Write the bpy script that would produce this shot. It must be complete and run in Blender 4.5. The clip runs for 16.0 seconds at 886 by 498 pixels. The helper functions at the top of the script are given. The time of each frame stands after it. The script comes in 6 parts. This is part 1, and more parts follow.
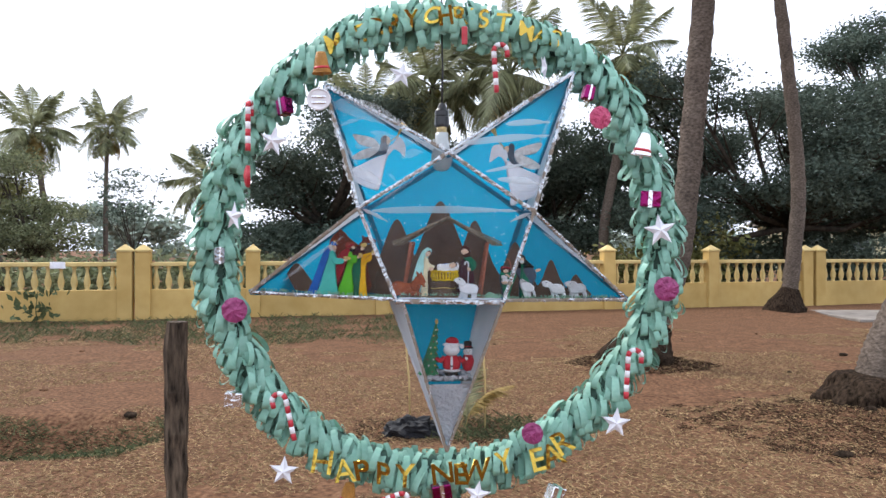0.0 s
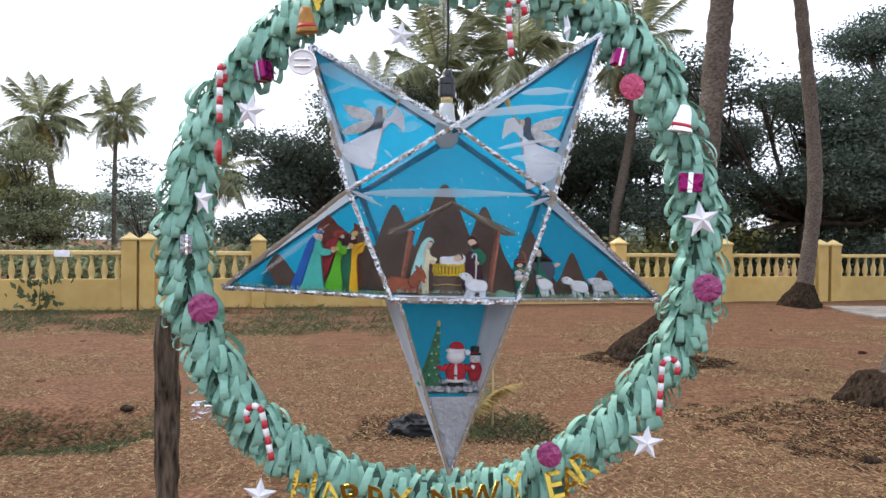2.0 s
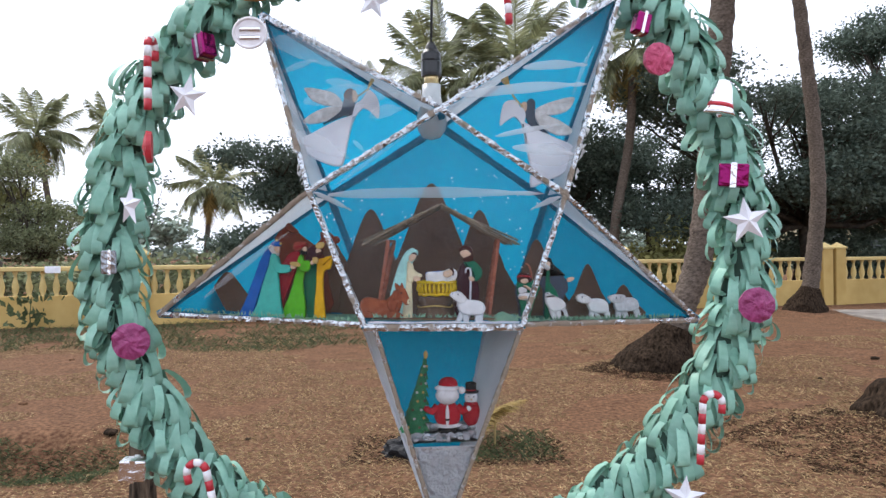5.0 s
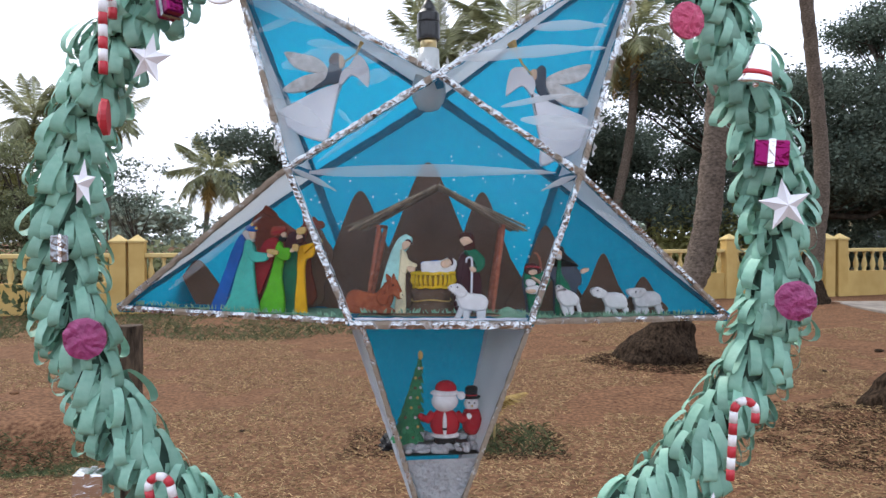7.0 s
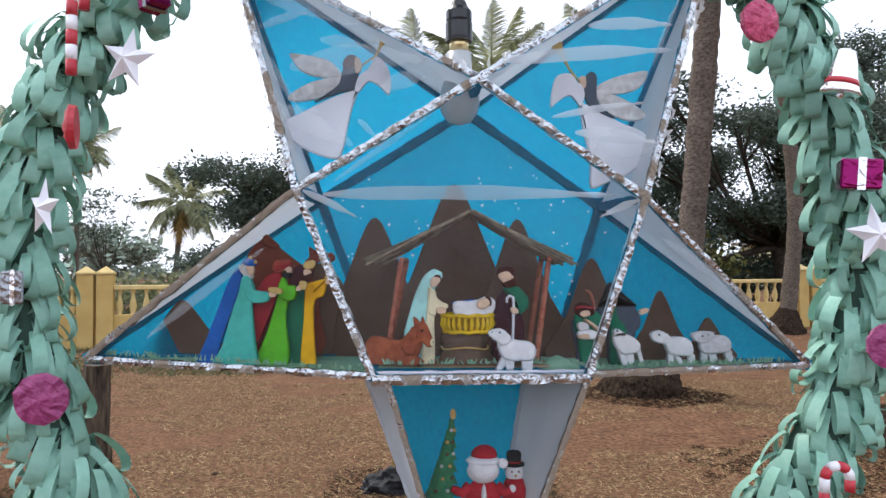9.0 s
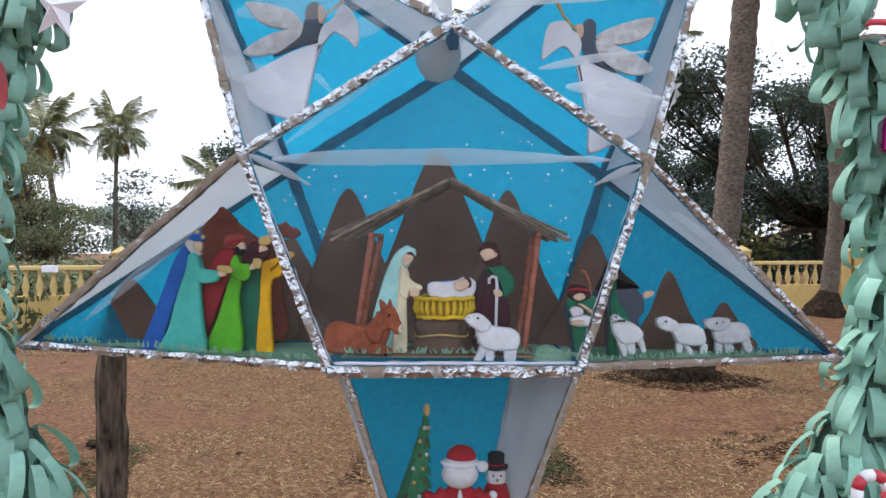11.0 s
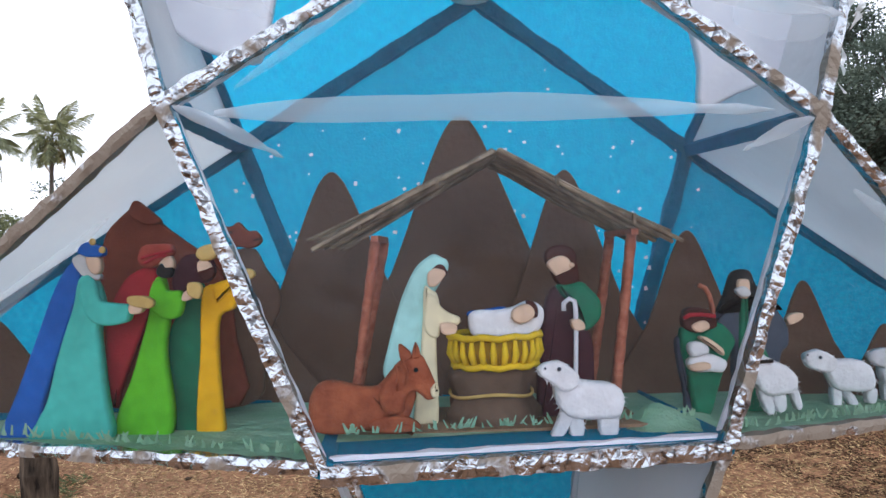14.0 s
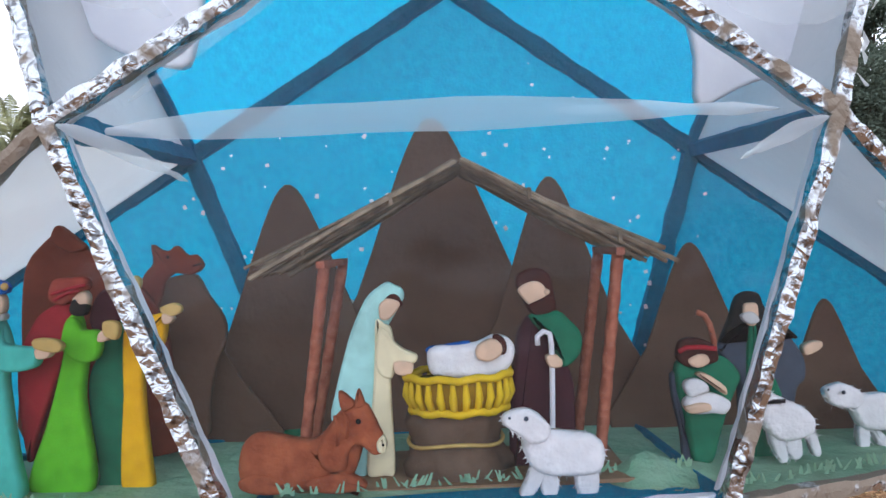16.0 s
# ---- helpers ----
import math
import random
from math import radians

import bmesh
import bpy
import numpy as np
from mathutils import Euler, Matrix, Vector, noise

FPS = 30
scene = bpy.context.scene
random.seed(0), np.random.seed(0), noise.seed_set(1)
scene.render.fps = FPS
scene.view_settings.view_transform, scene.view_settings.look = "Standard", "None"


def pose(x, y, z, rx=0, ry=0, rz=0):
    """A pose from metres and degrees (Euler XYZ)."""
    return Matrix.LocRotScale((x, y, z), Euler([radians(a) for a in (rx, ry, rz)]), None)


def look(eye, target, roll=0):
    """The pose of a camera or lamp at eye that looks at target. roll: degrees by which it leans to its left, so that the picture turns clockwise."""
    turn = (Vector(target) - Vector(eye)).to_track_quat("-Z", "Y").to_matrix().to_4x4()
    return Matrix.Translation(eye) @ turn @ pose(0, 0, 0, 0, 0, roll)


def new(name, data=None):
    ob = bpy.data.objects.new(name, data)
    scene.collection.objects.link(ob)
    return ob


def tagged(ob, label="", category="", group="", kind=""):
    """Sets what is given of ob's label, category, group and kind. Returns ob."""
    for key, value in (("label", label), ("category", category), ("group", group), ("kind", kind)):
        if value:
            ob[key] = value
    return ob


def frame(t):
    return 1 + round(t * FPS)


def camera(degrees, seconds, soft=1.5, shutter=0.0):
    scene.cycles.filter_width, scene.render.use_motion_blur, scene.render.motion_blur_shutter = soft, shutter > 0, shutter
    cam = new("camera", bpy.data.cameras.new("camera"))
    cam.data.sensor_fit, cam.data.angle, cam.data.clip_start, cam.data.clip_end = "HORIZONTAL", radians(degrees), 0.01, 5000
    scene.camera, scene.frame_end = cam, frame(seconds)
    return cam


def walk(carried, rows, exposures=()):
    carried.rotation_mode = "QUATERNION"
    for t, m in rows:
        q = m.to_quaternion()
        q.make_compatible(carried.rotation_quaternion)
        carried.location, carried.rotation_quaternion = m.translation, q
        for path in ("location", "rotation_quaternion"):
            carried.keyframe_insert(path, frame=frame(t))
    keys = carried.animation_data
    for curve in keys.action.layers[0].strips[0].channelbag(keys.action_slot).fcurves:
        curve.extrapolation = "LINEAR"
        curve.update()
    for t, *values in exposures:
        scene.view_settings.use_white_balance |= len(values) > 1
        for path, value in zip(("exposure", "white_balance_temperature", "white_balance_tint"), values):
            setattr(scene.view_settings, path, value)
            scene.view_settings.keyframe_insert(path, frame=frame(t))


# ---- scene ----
cam = camera(63.1, 16.0)
METRES, EYE, TILT, LEAN, TURN = 1.6, 1.58, 0.0, 0.0, 0.0
ROWS = [
    (0.0, 0.0, 0.0, 0.0, 0.0, 0.0, -0.0),
    (0.5, 0.0274, 0.0489, -0.0006, 1.55, 0.04, -0.09),
    (1.0, 0.0424, 0.0892, -0.0058, 1.61, -1.87, -0.03),
    (1.5, 0.0317, 0.1264, -0.004, 0.67, -1.84, 0.1),
    (2.0, 0.0065, 0.1619, -0.0019, 0.69, -0.68, -0.5),
    (2.5, -0.0208, 0.1913, -0.0015, -1.68, 0.19, -0.24),
    (3.0, -0.0408, 0.2207, -0.0035, -2.12, -0.6, -0.32),
    (3.5, -0.0335, 0.2532, -0.0051, -2.05, -0.75, 0.3),
    (4.0, -0.0057, 0.2929, -0.0012, -1.07, -0.01, 0.19),
    (4.5, 0.0181, 0.3249, 0.0007, 0.51, 0.15, 0.61),
    (7.0, 0.0197, 0.443, -0.0022, 0.61, -0.8, 0.19),
    (7.5, -0.0044, 0.4784, 0.0003, -0.69, -0.06, 0.4),
    (8.0, -0.0309, 0.5013, 0.0031, -2.23, 1.55, 0.66),
    (8.5, -0.0423, 0.524, 0.0009, -3.6, 1.08, 0.44),
    (9.0, -0.0327, 0.5562, 0.0017, -1.48, 1.65, 0.28),
    (9.5, -0.0234, 0.5879, 0.0015, -1.24, 1.19, 0.07),
    (12.0, 0.0251, 0.6538, -0.0028, 2.37, 0.04, 0.22),
    (12.5, 0.0163, 0.6857, -0.0006, 2.1, 0.4, 0.07),
    (13.0, -0.0064, 0.7422, 0.0033, 0.52, 0.97, 0.63),
    (13.5, -0.0308, 0.792, 0.0026, -1.83, 0.89, 1.54),
    (14.0, -0.0362, 0.8174, 0.0035, -2.74, 0.22, 1.65),
    (14.5, -0.0224, 0.8274, 0.0117, -0.78, 1.0, 1.44),
    (15.0, 0.0, 0.8382, 0.0164, -0.25, 0.43, 2.39),
    (15.5, 0.0052, 0.8503, 0.0179, -0.2, 0.26, 2.9),
    (16.0, -0.0016, 0.8601, 0.0178, -0.12, -0.59, 2.65),
]
walk(cam, [(t, pose(0, 0, EYE, TILT, LEAN, TURN) @ pose(METRES * x, METRES * y, METRES * z, 90 + pitch, roll, yaw)) for t, x, y, z, yaw, pitch, roll in ROWS], [(0.0, 0.83), (7.0, 0.76), (9.5, 0.76), (12.0, 0.86), (14.0, 0.99), (16.0, 1.12)])

# ---- light ----
world = bpy.data.worlds.new("sky")
scene.world = world
world.use_nodes = True
wn, wl = world.node_tree.nodes, world.node_tree.links
sky = wn.new("ShaderNodeTexSky")
sky.sky_type, sky.sun_disc = "NISHITA", False
sky.sun_elevation, sky.sun_rotation = radians(52), radians(-49)
sky.dust_density, sky.air_density, sky.ozone_density = 6.0, 1.0, 1.0
haze = wn.new("ShaderNodeMixRGB")
haze.inputs[0].default_value, haze.inputs[2].default_value = 0.75, (10.9, 11.8, 13.9, 1)
wl.new(sky.outputs[0], haze.inputs[1])
wl.new(haze.outputs[0], wn["Background"].inputs[0])
wn["Background"].inputs[1].default_value = 0.1
sun = new("sun", bpy.data.lights.new("sun", "SUN"))
sun.data.energy, sun.data.angle, sun.data.color = 1.5, radians(20), (1, 0.965, 0.92)
sun.matrix_world = look((-7, 6, 12), (0, 0, 0))


# ---- materials ----
def material(name, c1, c2=None, scale=20.0, rough=0.8, bump=0.0, bscale=None, metal=0.0, through_light=0.0, spec=0.5, coarse=True, stretch=(1, 1, 1), random_tone=0.0, island=False, coords="Object"):
    m = bpy.data.materials.new(name)
    m.use_nodes = True
    n, l = m.node_tree.nodes, m.node_tree.links
    b = n["Principled BSDF"]
    b.inputs["Roughness"].default_value, b.inputs["Metallic"].default_value = rough, metal
    b.inputs["Specular IOR Level"].default_value = spec
    tc, mp = n.new("ShaderNodeTexCoord"), n.new("ShaderNodeMapping")
    mp.inputs["Scale"].default_value = stretch
    l.new(tc.outputs[coords], mp.inputs[0])
    fine = n.new("ShaderNodeTexNoise")
    fine.inputs["Scale"].default_value, fine.inputs["Detail"].default_value = scale, 6
    l.new(mp.outputs[0], fine.inputs["Vector"])
    ramp = n.new("ShaderNodeValToRGB")
    ramp.color_ramp.elements[0].position, ramp.color_ramp.elements[1].position = 0.32, 0.68
    ramp.color_ramp.elements[0].color, ramp.color_ramp.elements[1].color = (*c1, 1), (*(c2 or c1), 1)
    l.new(fine.outputs["Fac"], ramp.inputs[0])
    col = ramp.outputs[0]
    if coarse:
        big = n.new("ShaderNodeTexNoise")
        big.inputs["Scale"].default_value, big.inputs["Detail"].default_value = scale / 7, 3
        l.new(mp.outputs[0], big.inputs["Vector"])
        mr = n.new("ShaderNodeMapRange")
        mr.inputs["From Min"].default_value, mr.inputs["From Max"].default_value = 0.3, 0.7
        mr.inputs["To Min"].default_value, mr.inputs["To Max"].default_value = 0.82, 1.15
        l.new(big.outputs["Fac"], mr.inputs[0])
        hs = n.new("ShaderNodeHueSaturation")
        l.new(col, hs.inputs["Color"]); l.new(mr.outputs[0], hs.inputs["Value"])
        col = hs.outputs[0]
    if random_tone:
        src = n.new("ShaderNodeNewGeometry").outputs["Random Per Island"] if island else n.new("ShaderNodeObjectInfo").outputs["Random"]
        mr = n.new("ShaderNodeMapRange")
        mr.inputs["To Min"].default_value, mr.inputs["To Max"].default_value = 1 - random_tone, 1 + random_tone
        l.new(src, mr.inputs[0])
        hs = n.new("ShaderNodeHueSaturation")
        l.new(col, hs.inputs["Color"]); l.new(mr.outputs[0], hs.inputs["Value"])
        col = hs.outputs[0]
    l.new(col, b.inputs["Base Color"])
    if bump:
        bn, bt = n.new("ShaderNodeBump"), n.new("ShaderNodeTexNoise")
        bt.inputs["Scale"].default_value, bt.inputs["Detail"].default_value = bscale or scale * 2, 5
        l.new(mp.outputs[0], bt.inputs["Vector"]); l.new(bt.outputs["Fac"], bn.inputs["Height"])
        bn.inputs["Strength"].default_value, bn.inputs["Distance"].default_value = bump, 0.02
        l.new(bn.outputs[0], b.inputs["Normal"])
    if through_light:
        tr, mx = n.new("ShaderNodeBsdfTranslucent"), n.new("ShaderNodeMixShader")
        mx.inputs[0].default_value = through_light
        l.new(col, tr.inputs[0]); l.new(b.outputs[0], mx.inputs[1]); l.new(tr.outputs[0], mx.inputs[2])
        l.new(mx.outputs[0], n["Material Output"].inputs[0])
    return m


def film_material(name, haze_amount, rough):
    """Clear wrinkled plastic film: lets light through, with a thin gloss and a faint milky haze."""
    m = bpy.data.materials.new(name)
    m.use_nodes = True
    n, l = m.node_tree.nodes, m.node_tree.links
    n.remove(n["Principled BSDF"])
    tr, gl, df = n.new("ShaderNodeBsdfTransparent"), n.new("ShaderNodeBsdfGlossy"), n.new("ShaderNodeBsdfTranslucent")
    df2, m3 = n.new("ShaderNodeBsdfDiffuse"), n.new("ShaderNodeMixShader")
    tr.inputs[0].default_value = (0.985, 0.99, 0.99, 1)
    df.inputs[0].default_value = df2.inputs[0].default_value = (0.95, 0.96, 0.97, 1)
    gl.inputs["Roughness"].default_value = rough
    tc, nz, bp = n.new("ShaderNodeTexCoord"), n.new("ShaderNodeTexNoise"), n.new("ShaderNodeBump")
    nz.inputs["Scale"].default_value, nz.inputs["Detail"].default_value = 9, 3
    bp.inputs["Strength"].default_value, bp.inputs["Distance"].default_value = 0.35, 0.03
    l.new(tc.outputs["Object"], nz.inputs["Vector"]); l.new(nz.outputs["Fac"], bp.inputs["Height"])
    l.new(bp.outputs[0], gl.inputs["Normal"])
    fr = n.new("ShaderNodeFresnel")
    fr.inputs[0].default_value = 1.25
    m1, m2 = n.new("ShaderNodeMixShader"), n.new("ShaderNodeMixShader")
    l.new(fr.outputs[0], m1.inputs[0]); l.new(tr.outputs[0], m1.inputs[1]); l.new(gl.outputs[0], m1.inputs[2])
    m3.inputs[0].default_value = 0.5
    l.new(df.outputs[0], m3.inputs[1]); l.new(df2.outputs[0], m3.inputs[2])
    m2.inputs[0].default_value = haze_amount
    l.new(m1.outputs[0], m2.inputs[1]); l.new(m3.outputs[0], m2.inputs[2])
    l.new(m2.outputs[0], n["Material Output"].inputs[0])
    return m


def foil_material(name, tint, scale, board=0.45):
    """Crumpled foil over cardboard, torn through in places, with dark reflections painted in."""
    m = material(name, tint, tint, scale, 0.22, metal=1.0, coarse=False)
    n, l = m.node_tree.nodes, m.node_tree.links
    b = n["Principled BSDF"]
    tc = n["Texture Coordinate"]
    vo, bp = n.new("ShaderNodeTexNoise"), n.new("ShaderNodeBump")
    vo.inputs["Scale"].default_value, vo.inputs["Detail"].default_value, vo.inputs["Distortion"].default_value = scale, 2, 1.2
    l.new(tc.outputs["Object"], vo.inputs["Vector"])
    bp.inputs["Strength"].default_value, bp.inputs["Distance"].default_value = 0.3 if board else 0.5, 0.006
    l.new(vo.outputs["Fac"], bp.inputs["Height"]); l.new(bp.outputs[0], b.inputs["Normal"])
    if board:
        # Dark mottling: the foil's reflections put into its colour as noise patches.
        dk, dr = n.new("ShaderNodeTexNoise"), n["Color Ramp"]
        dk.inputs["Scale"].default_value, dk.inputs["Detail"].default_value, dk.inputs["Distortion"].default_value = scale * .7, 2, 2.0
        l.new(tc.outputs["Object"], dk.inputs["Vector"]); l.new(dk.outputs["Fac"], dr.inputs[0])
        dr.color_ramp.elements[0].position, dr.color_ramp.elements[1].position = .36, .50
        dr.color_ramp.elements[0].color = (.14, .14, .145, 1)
        nz, rp, mx = n.new("ShaderNodeTexNoise"), n.new("ShaderNodeValToRGB"), n.new("ShaderNodeMixRGB")
        nz.inputs["Scale"].default_value, nz.inputs["Detail"].default_value = scale * 0.25, 5
        rp.color_ramp.elements[0].position, rp.color_ramp.elements[1].position = board, board + 0.06
        rp.color_ramp.elements[0].color, rp.color_ramp.elements[1].color = (0, 0, 0, 1), (1, 1, 1, 1)
        l.new(tc.outputs["Object"], nz.inputs["Vector"]); l.new(nz.outputs["Fac"], rp.inputs[0])
        mx.inputs[1].default_value, mx.inputs[2].default_value = (0.24, 0.195, 0.15, 1), (*tint, 1)
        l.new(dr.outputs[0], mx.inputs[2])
        l.new(rp.outputs[0], mx.inputs[0]); l.new(mx.outputs[0], b.inputs["Base Color"])
        l.new(rp.outputs[0], b.inputs["Metallic"])
        mr = n.new("ShaderNodeMapRange")
        mr.inputs["To Min"].default_value, mr.inputs["To Max"].default_value = 0.85, 0.27
        l.new(rp.outputs[0], mr.inputs[0]); l.new(mr.outputs[0], b.inputs["Roughness"])
    return m


SOIL = material("red_soil", (.072, .033, .018), (.215, .118, .066), 26.0, 0.95, 1.0, 85, spec=0.08)
STRAW = material("dry_grass", (.20, .14, .07), (.45, .33, .18), 30, 0.9, spec=0.1, random_tone=0.6, island=True)
WEED = material("weeds", (.045, .065, .028), (.105, .12, .055), 30, 0.8, spec=0.2, random_tone=0.4, island=True, through_light=0.2)
OCHRE = material("ochre_wall_paint", (.45, .30, .10), (.53, .37, .14), 3.0, 0.8, 0.15, 40, spec=0.2)
CREAM = material("cream_wall_paint", (.54, .40, .16), (.60, .46, .21), 6.0, 0.75, 0.1, 40, spec=0.2)
BARK = material("palm_bark", (.062, .048, .038), (.168, .134, .108), 24, 0.95, 0.7, 40, spec=0.1, stretch=(1, 1, 1.7))
ROOTS = material("root_mass", (.007, .005, .0035), (.055, .037, .025), 22, 1.0, 1.0, 45, spec=0.05, stretch=(1.6, 1.6, .7))
TIMBER = material("weathered_timber", (.014, .010, .007), (.135, .098, .068), 15, 0.9, 0.8, 30, spec=0.15, stretch=(3, 3, .5))
LEAF = material("tree_leaf", (.062, .088, .070), (.122, .152, .118), 1.2, 0.8, spec=0.12, random_tone=0.35, island=True, through_light=0.25)
# The sun on these trees is put into the next two, lighter leaf colours.
LEAF_WARM = material("sunlit_leaf", (.14, .155, .05), (.27, .26, .10), 1.2, 0.7, spec=0.3, random_tone=0.5, island=True, through_light=0.3)
LEAF_MID = material("pale_leaf", (.11, .13, .065), (.21, .225, .12), 1.2, 0.7, spec=0.3, random_tone=0.5, island=True, through_light=0.3)
# The haze of distance is mixed into this pale leaf colour.
FAR_LEAF = material("far_leaf_painted_haze", (.24, .30, .25), (.33, .38, .30), 0.8, 0.9, spec=0.1, random_tone=0.35, island=True)
FROND = material("palm_leaf", (.15, .17, .09), (.33, .34, .18), 1.5, 0.55, spec=0.4, random_tone=0.35, island=True, through_light=0.3)
DRY_FROND = material("dry_palm_leaf", (.30, .21, .07), (.42, .31, .12), 1.5, 0.7, spec=0.2, random_tone=0.3, island=True, through_light=0.25)
BRANCH = material("branch_bark", (.035, .03, .025), (.08, .065, .05), 8, 0.95, 0.6, spec=0.1)
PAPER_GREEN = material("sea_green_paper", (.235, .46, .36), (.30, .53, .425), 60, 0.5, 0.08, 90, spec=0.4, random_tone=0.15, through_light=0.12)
# Same paper, darker: shade among the side and rear loops is in the colour.
PAPER_GREEN_REST = material("sea_green_paper_shaded", (.20, .41, .315), (.26, .475, .375), 60, 0.55, 0.08, 90, spec=0.35, random_tone=0.15, island=True, through_light=0.12)
# Shade in the gaps between loops is put into this dark core.
CORE = material("wreath_core_gap_shade", (.03, .07, .05), (.05, .10, .075), 30, 0.9)
PAPER_BLUE = material("blue_kite_paper", (.001, .27, .49), (.003, .40, .62), 210, 0.7, 0.3, 300, spec=0.1, through_light=0.6, coarse=False)
# Dark blue is the sticks' shadow on the backlit paper, put into their colour.
STICK_BLUE = material("blue_stick_shadow_tone", (.001, .135, .235), (.002, .185, .30), 40, 0.8, 0.3, spec=0.2)
PAPER_WHITE = material("white_kite_paper", (.58, .61, .66), (.68, .71, .75), 9, 0.75, 0.4, 14, spec=0.2, through_light=0.32)
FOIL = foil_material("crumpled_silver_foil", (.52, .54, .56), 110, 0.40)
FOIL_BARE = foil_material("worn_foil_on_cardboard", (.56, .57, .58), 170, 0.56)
FILM = film_material("clear_plastic_film", 0.022, 0.12)
CREASE = film_material("folded_plastic_film", 0.5, 0.1)
SLACK = film_material("slack_plastic_film", 0.2, 0.1)
WHITE_CARD = material("white_card", (.74, .74, .80), (.82, .82, .86), 30, 0.55, 0.05, spec=0.3)
CORD = material("dark_cord", (.02, .02, .022), (.04, .04, .04), 50, 0.7)


# ---- builders ----
def stick(bm, a, b, w, d=None):
    a, b = Vector(a), Vector(b)
    q = (b - a).to_track_quat("Z", "Y").to_matrix().to_4x4()
    bmesh.ops.create_cube(bm, size=1, matrix=Matrix.Translation((a + b) / 2) @ q @ Matrix.Diagonal((w, d or w, (b - a).length, 1)))


def box(bm, c, size, m=None):
    bmesh.ops.create_cube(bm, size=1, matrix=(m or Matrix()) @ Matrix.Translation(c) @ Matrix.Diagonal((*size, 1)))


def bevelled(bm, width, seg=1):
    bmesh.ops.bevel(bm, geom=bm.edges[:], offset=width, segments=seg, affect="EDGES", profile=0.6)
    return bm


def ball(bm, c, r, m=None, u=14, v=10):
    r = r if isinstance(r, tuple) else (r, r, r)
    bmesh.ops.create_uvsphere(bm, u_segments=u, v_segments=v, radius=1, matrix=(m or Matrix()) @ Matrix.Translation(c) @ Matrix.Diagonal((*r, 1)))


def tube(bm, pts, radii, n=8, cap=True):
    """A round tube along points."""
    pts = [Vector(p) for p in pts]
    radii = radii if isinstance(radii, (list, tuple)) else [radii] * len(pts)
    rings, side = [], Vector((0.37, 0.91, 0.15))
    for i, p in enumerate(pts):
        d = (pts[min(i + 1, len(pts) - 1)] - pts[max(i - 1, 0)]).normalized()
        side = (side - d * side.dot(d)).normalized()
        up = d.cross(side)
        rings.append([bm.verts.new(p + radii[i] * (math.cos(a) * side + math.sin(a) * up)) for a in (k * 2 * math.pi / n for k in range(n))])
    for r0, r1 in zip(rings, rings[1:]):
        for k in range(n):
            bm.faces.new((r0[k], r0[(k + 1) % n], r1[(k + 1) % n], r1[k]))
    if cap:
        bm.faces.new(rings[0][::-1]); bm.faces.new(rings[-1])


def lathe(bm, profile, n=14, m=None):
    """A turned shape: radius and height along its axis."""
    m = m or Matrix()
    rings = [[bm.verts.new(m @ Vector((r * math.cos(a), r * math.sin(a), z))) for a in (k * 2 * math.pi / n for k in range(n))] for r, z in profile]
    for r0, r1 in zip(rings, rings[1:]):
        for k in range(n):
            bm.faces.new((r0[k], r0[(k + 1) % n], r1[(k + 1) % n], r1[k]))
    bm.faces.new(rings[0][::-1]); bm.faces.new(rings[-1])


def mesh_of(name, bm, materials, smooth=False):
    me = bpy.data.meshes.new(name)
    bmesh.ops.recalc_face_normals(bm, faces=bm.faces[:])
    bm.to_mesh(me)
    bm.free()
    for m in materials if isinstance(materials, (list, tuple)) else [materials]:
        me.materials.append(m)
    if smooth:
        me.polygons.foreach_set("use_smooth", [True] * len(me.polygons))
    return me


def root_of(ob):
    v = Vector()
    while ob:
        v += ob.location
        ob = ob.parent
    return v


def part(name, bm, m, parent, label="", smooth=False, kind=""):
    """One mesh, given in world places, under a thing or a part."""
    bmesh.ops.translate(bm, verts=bm.verts[:], vec=-root_of(parent))
    ob = new(name, mesh_of(name, bm, m, smooth))
    ob.parent = parent
    return tagged(ob, label, kind=kind)


def thing(name, at, label, category, group="", kind=""):
    ob = new(name)
    ob.location = at
    ob.empty_display_size = 0.05
    return tagged(ob, label, category, group, kind)


def solid(name, bm, m, at, label, category, group="", kind="", smooth=False):
    """A thing that is one mesh, given in world places."""
    bmesh.ops.translate(bm, verts=bm.verts[:], vec=-Vector(at))
    ob = new(name, mesh_of(name, bm, m, smooth))
    ob.location = at
    return tagged(ob, label, category, group, kind)


def raw_mesh(name, verts, faces, m):
    me = bpy.data.meshes.new(name)
    me.from_pydata(verts.tolist() if isinstance(verts, np.ndarray) else verts, [], faces.tolist() if isinstance(faces, np.ndarray) else faces)
    me.materials.append(m)
    return me


def leaf_quads(rng, centres, size, flat=0.0, aspect=0.5):
    """Small pointed leaves, one four-cornered face each, turned at random."""
    n = len(centres)
    u = rng.normal(size=(n, 3)); u[:, 2] *= 1 - flat
    u /= np.linalg.norm(u, axis=1)[:, None]
    w = np.cross(u, rng.normal(size=(n, 3))); w /= np.linalg.norm(w, axis=1)[:, None]
    s = (size * rng.uniform(0.6, 1.4, n))[:, None]
    v = np.stack([centres - u * s, centres - u * s * .1 + w * s * aspect, centres + u * s, centres - u * s * .1 - w * s * aspect], 1).reshape(-1, 3)
    return v, np.arange(4 * n).reshape(n, 4)


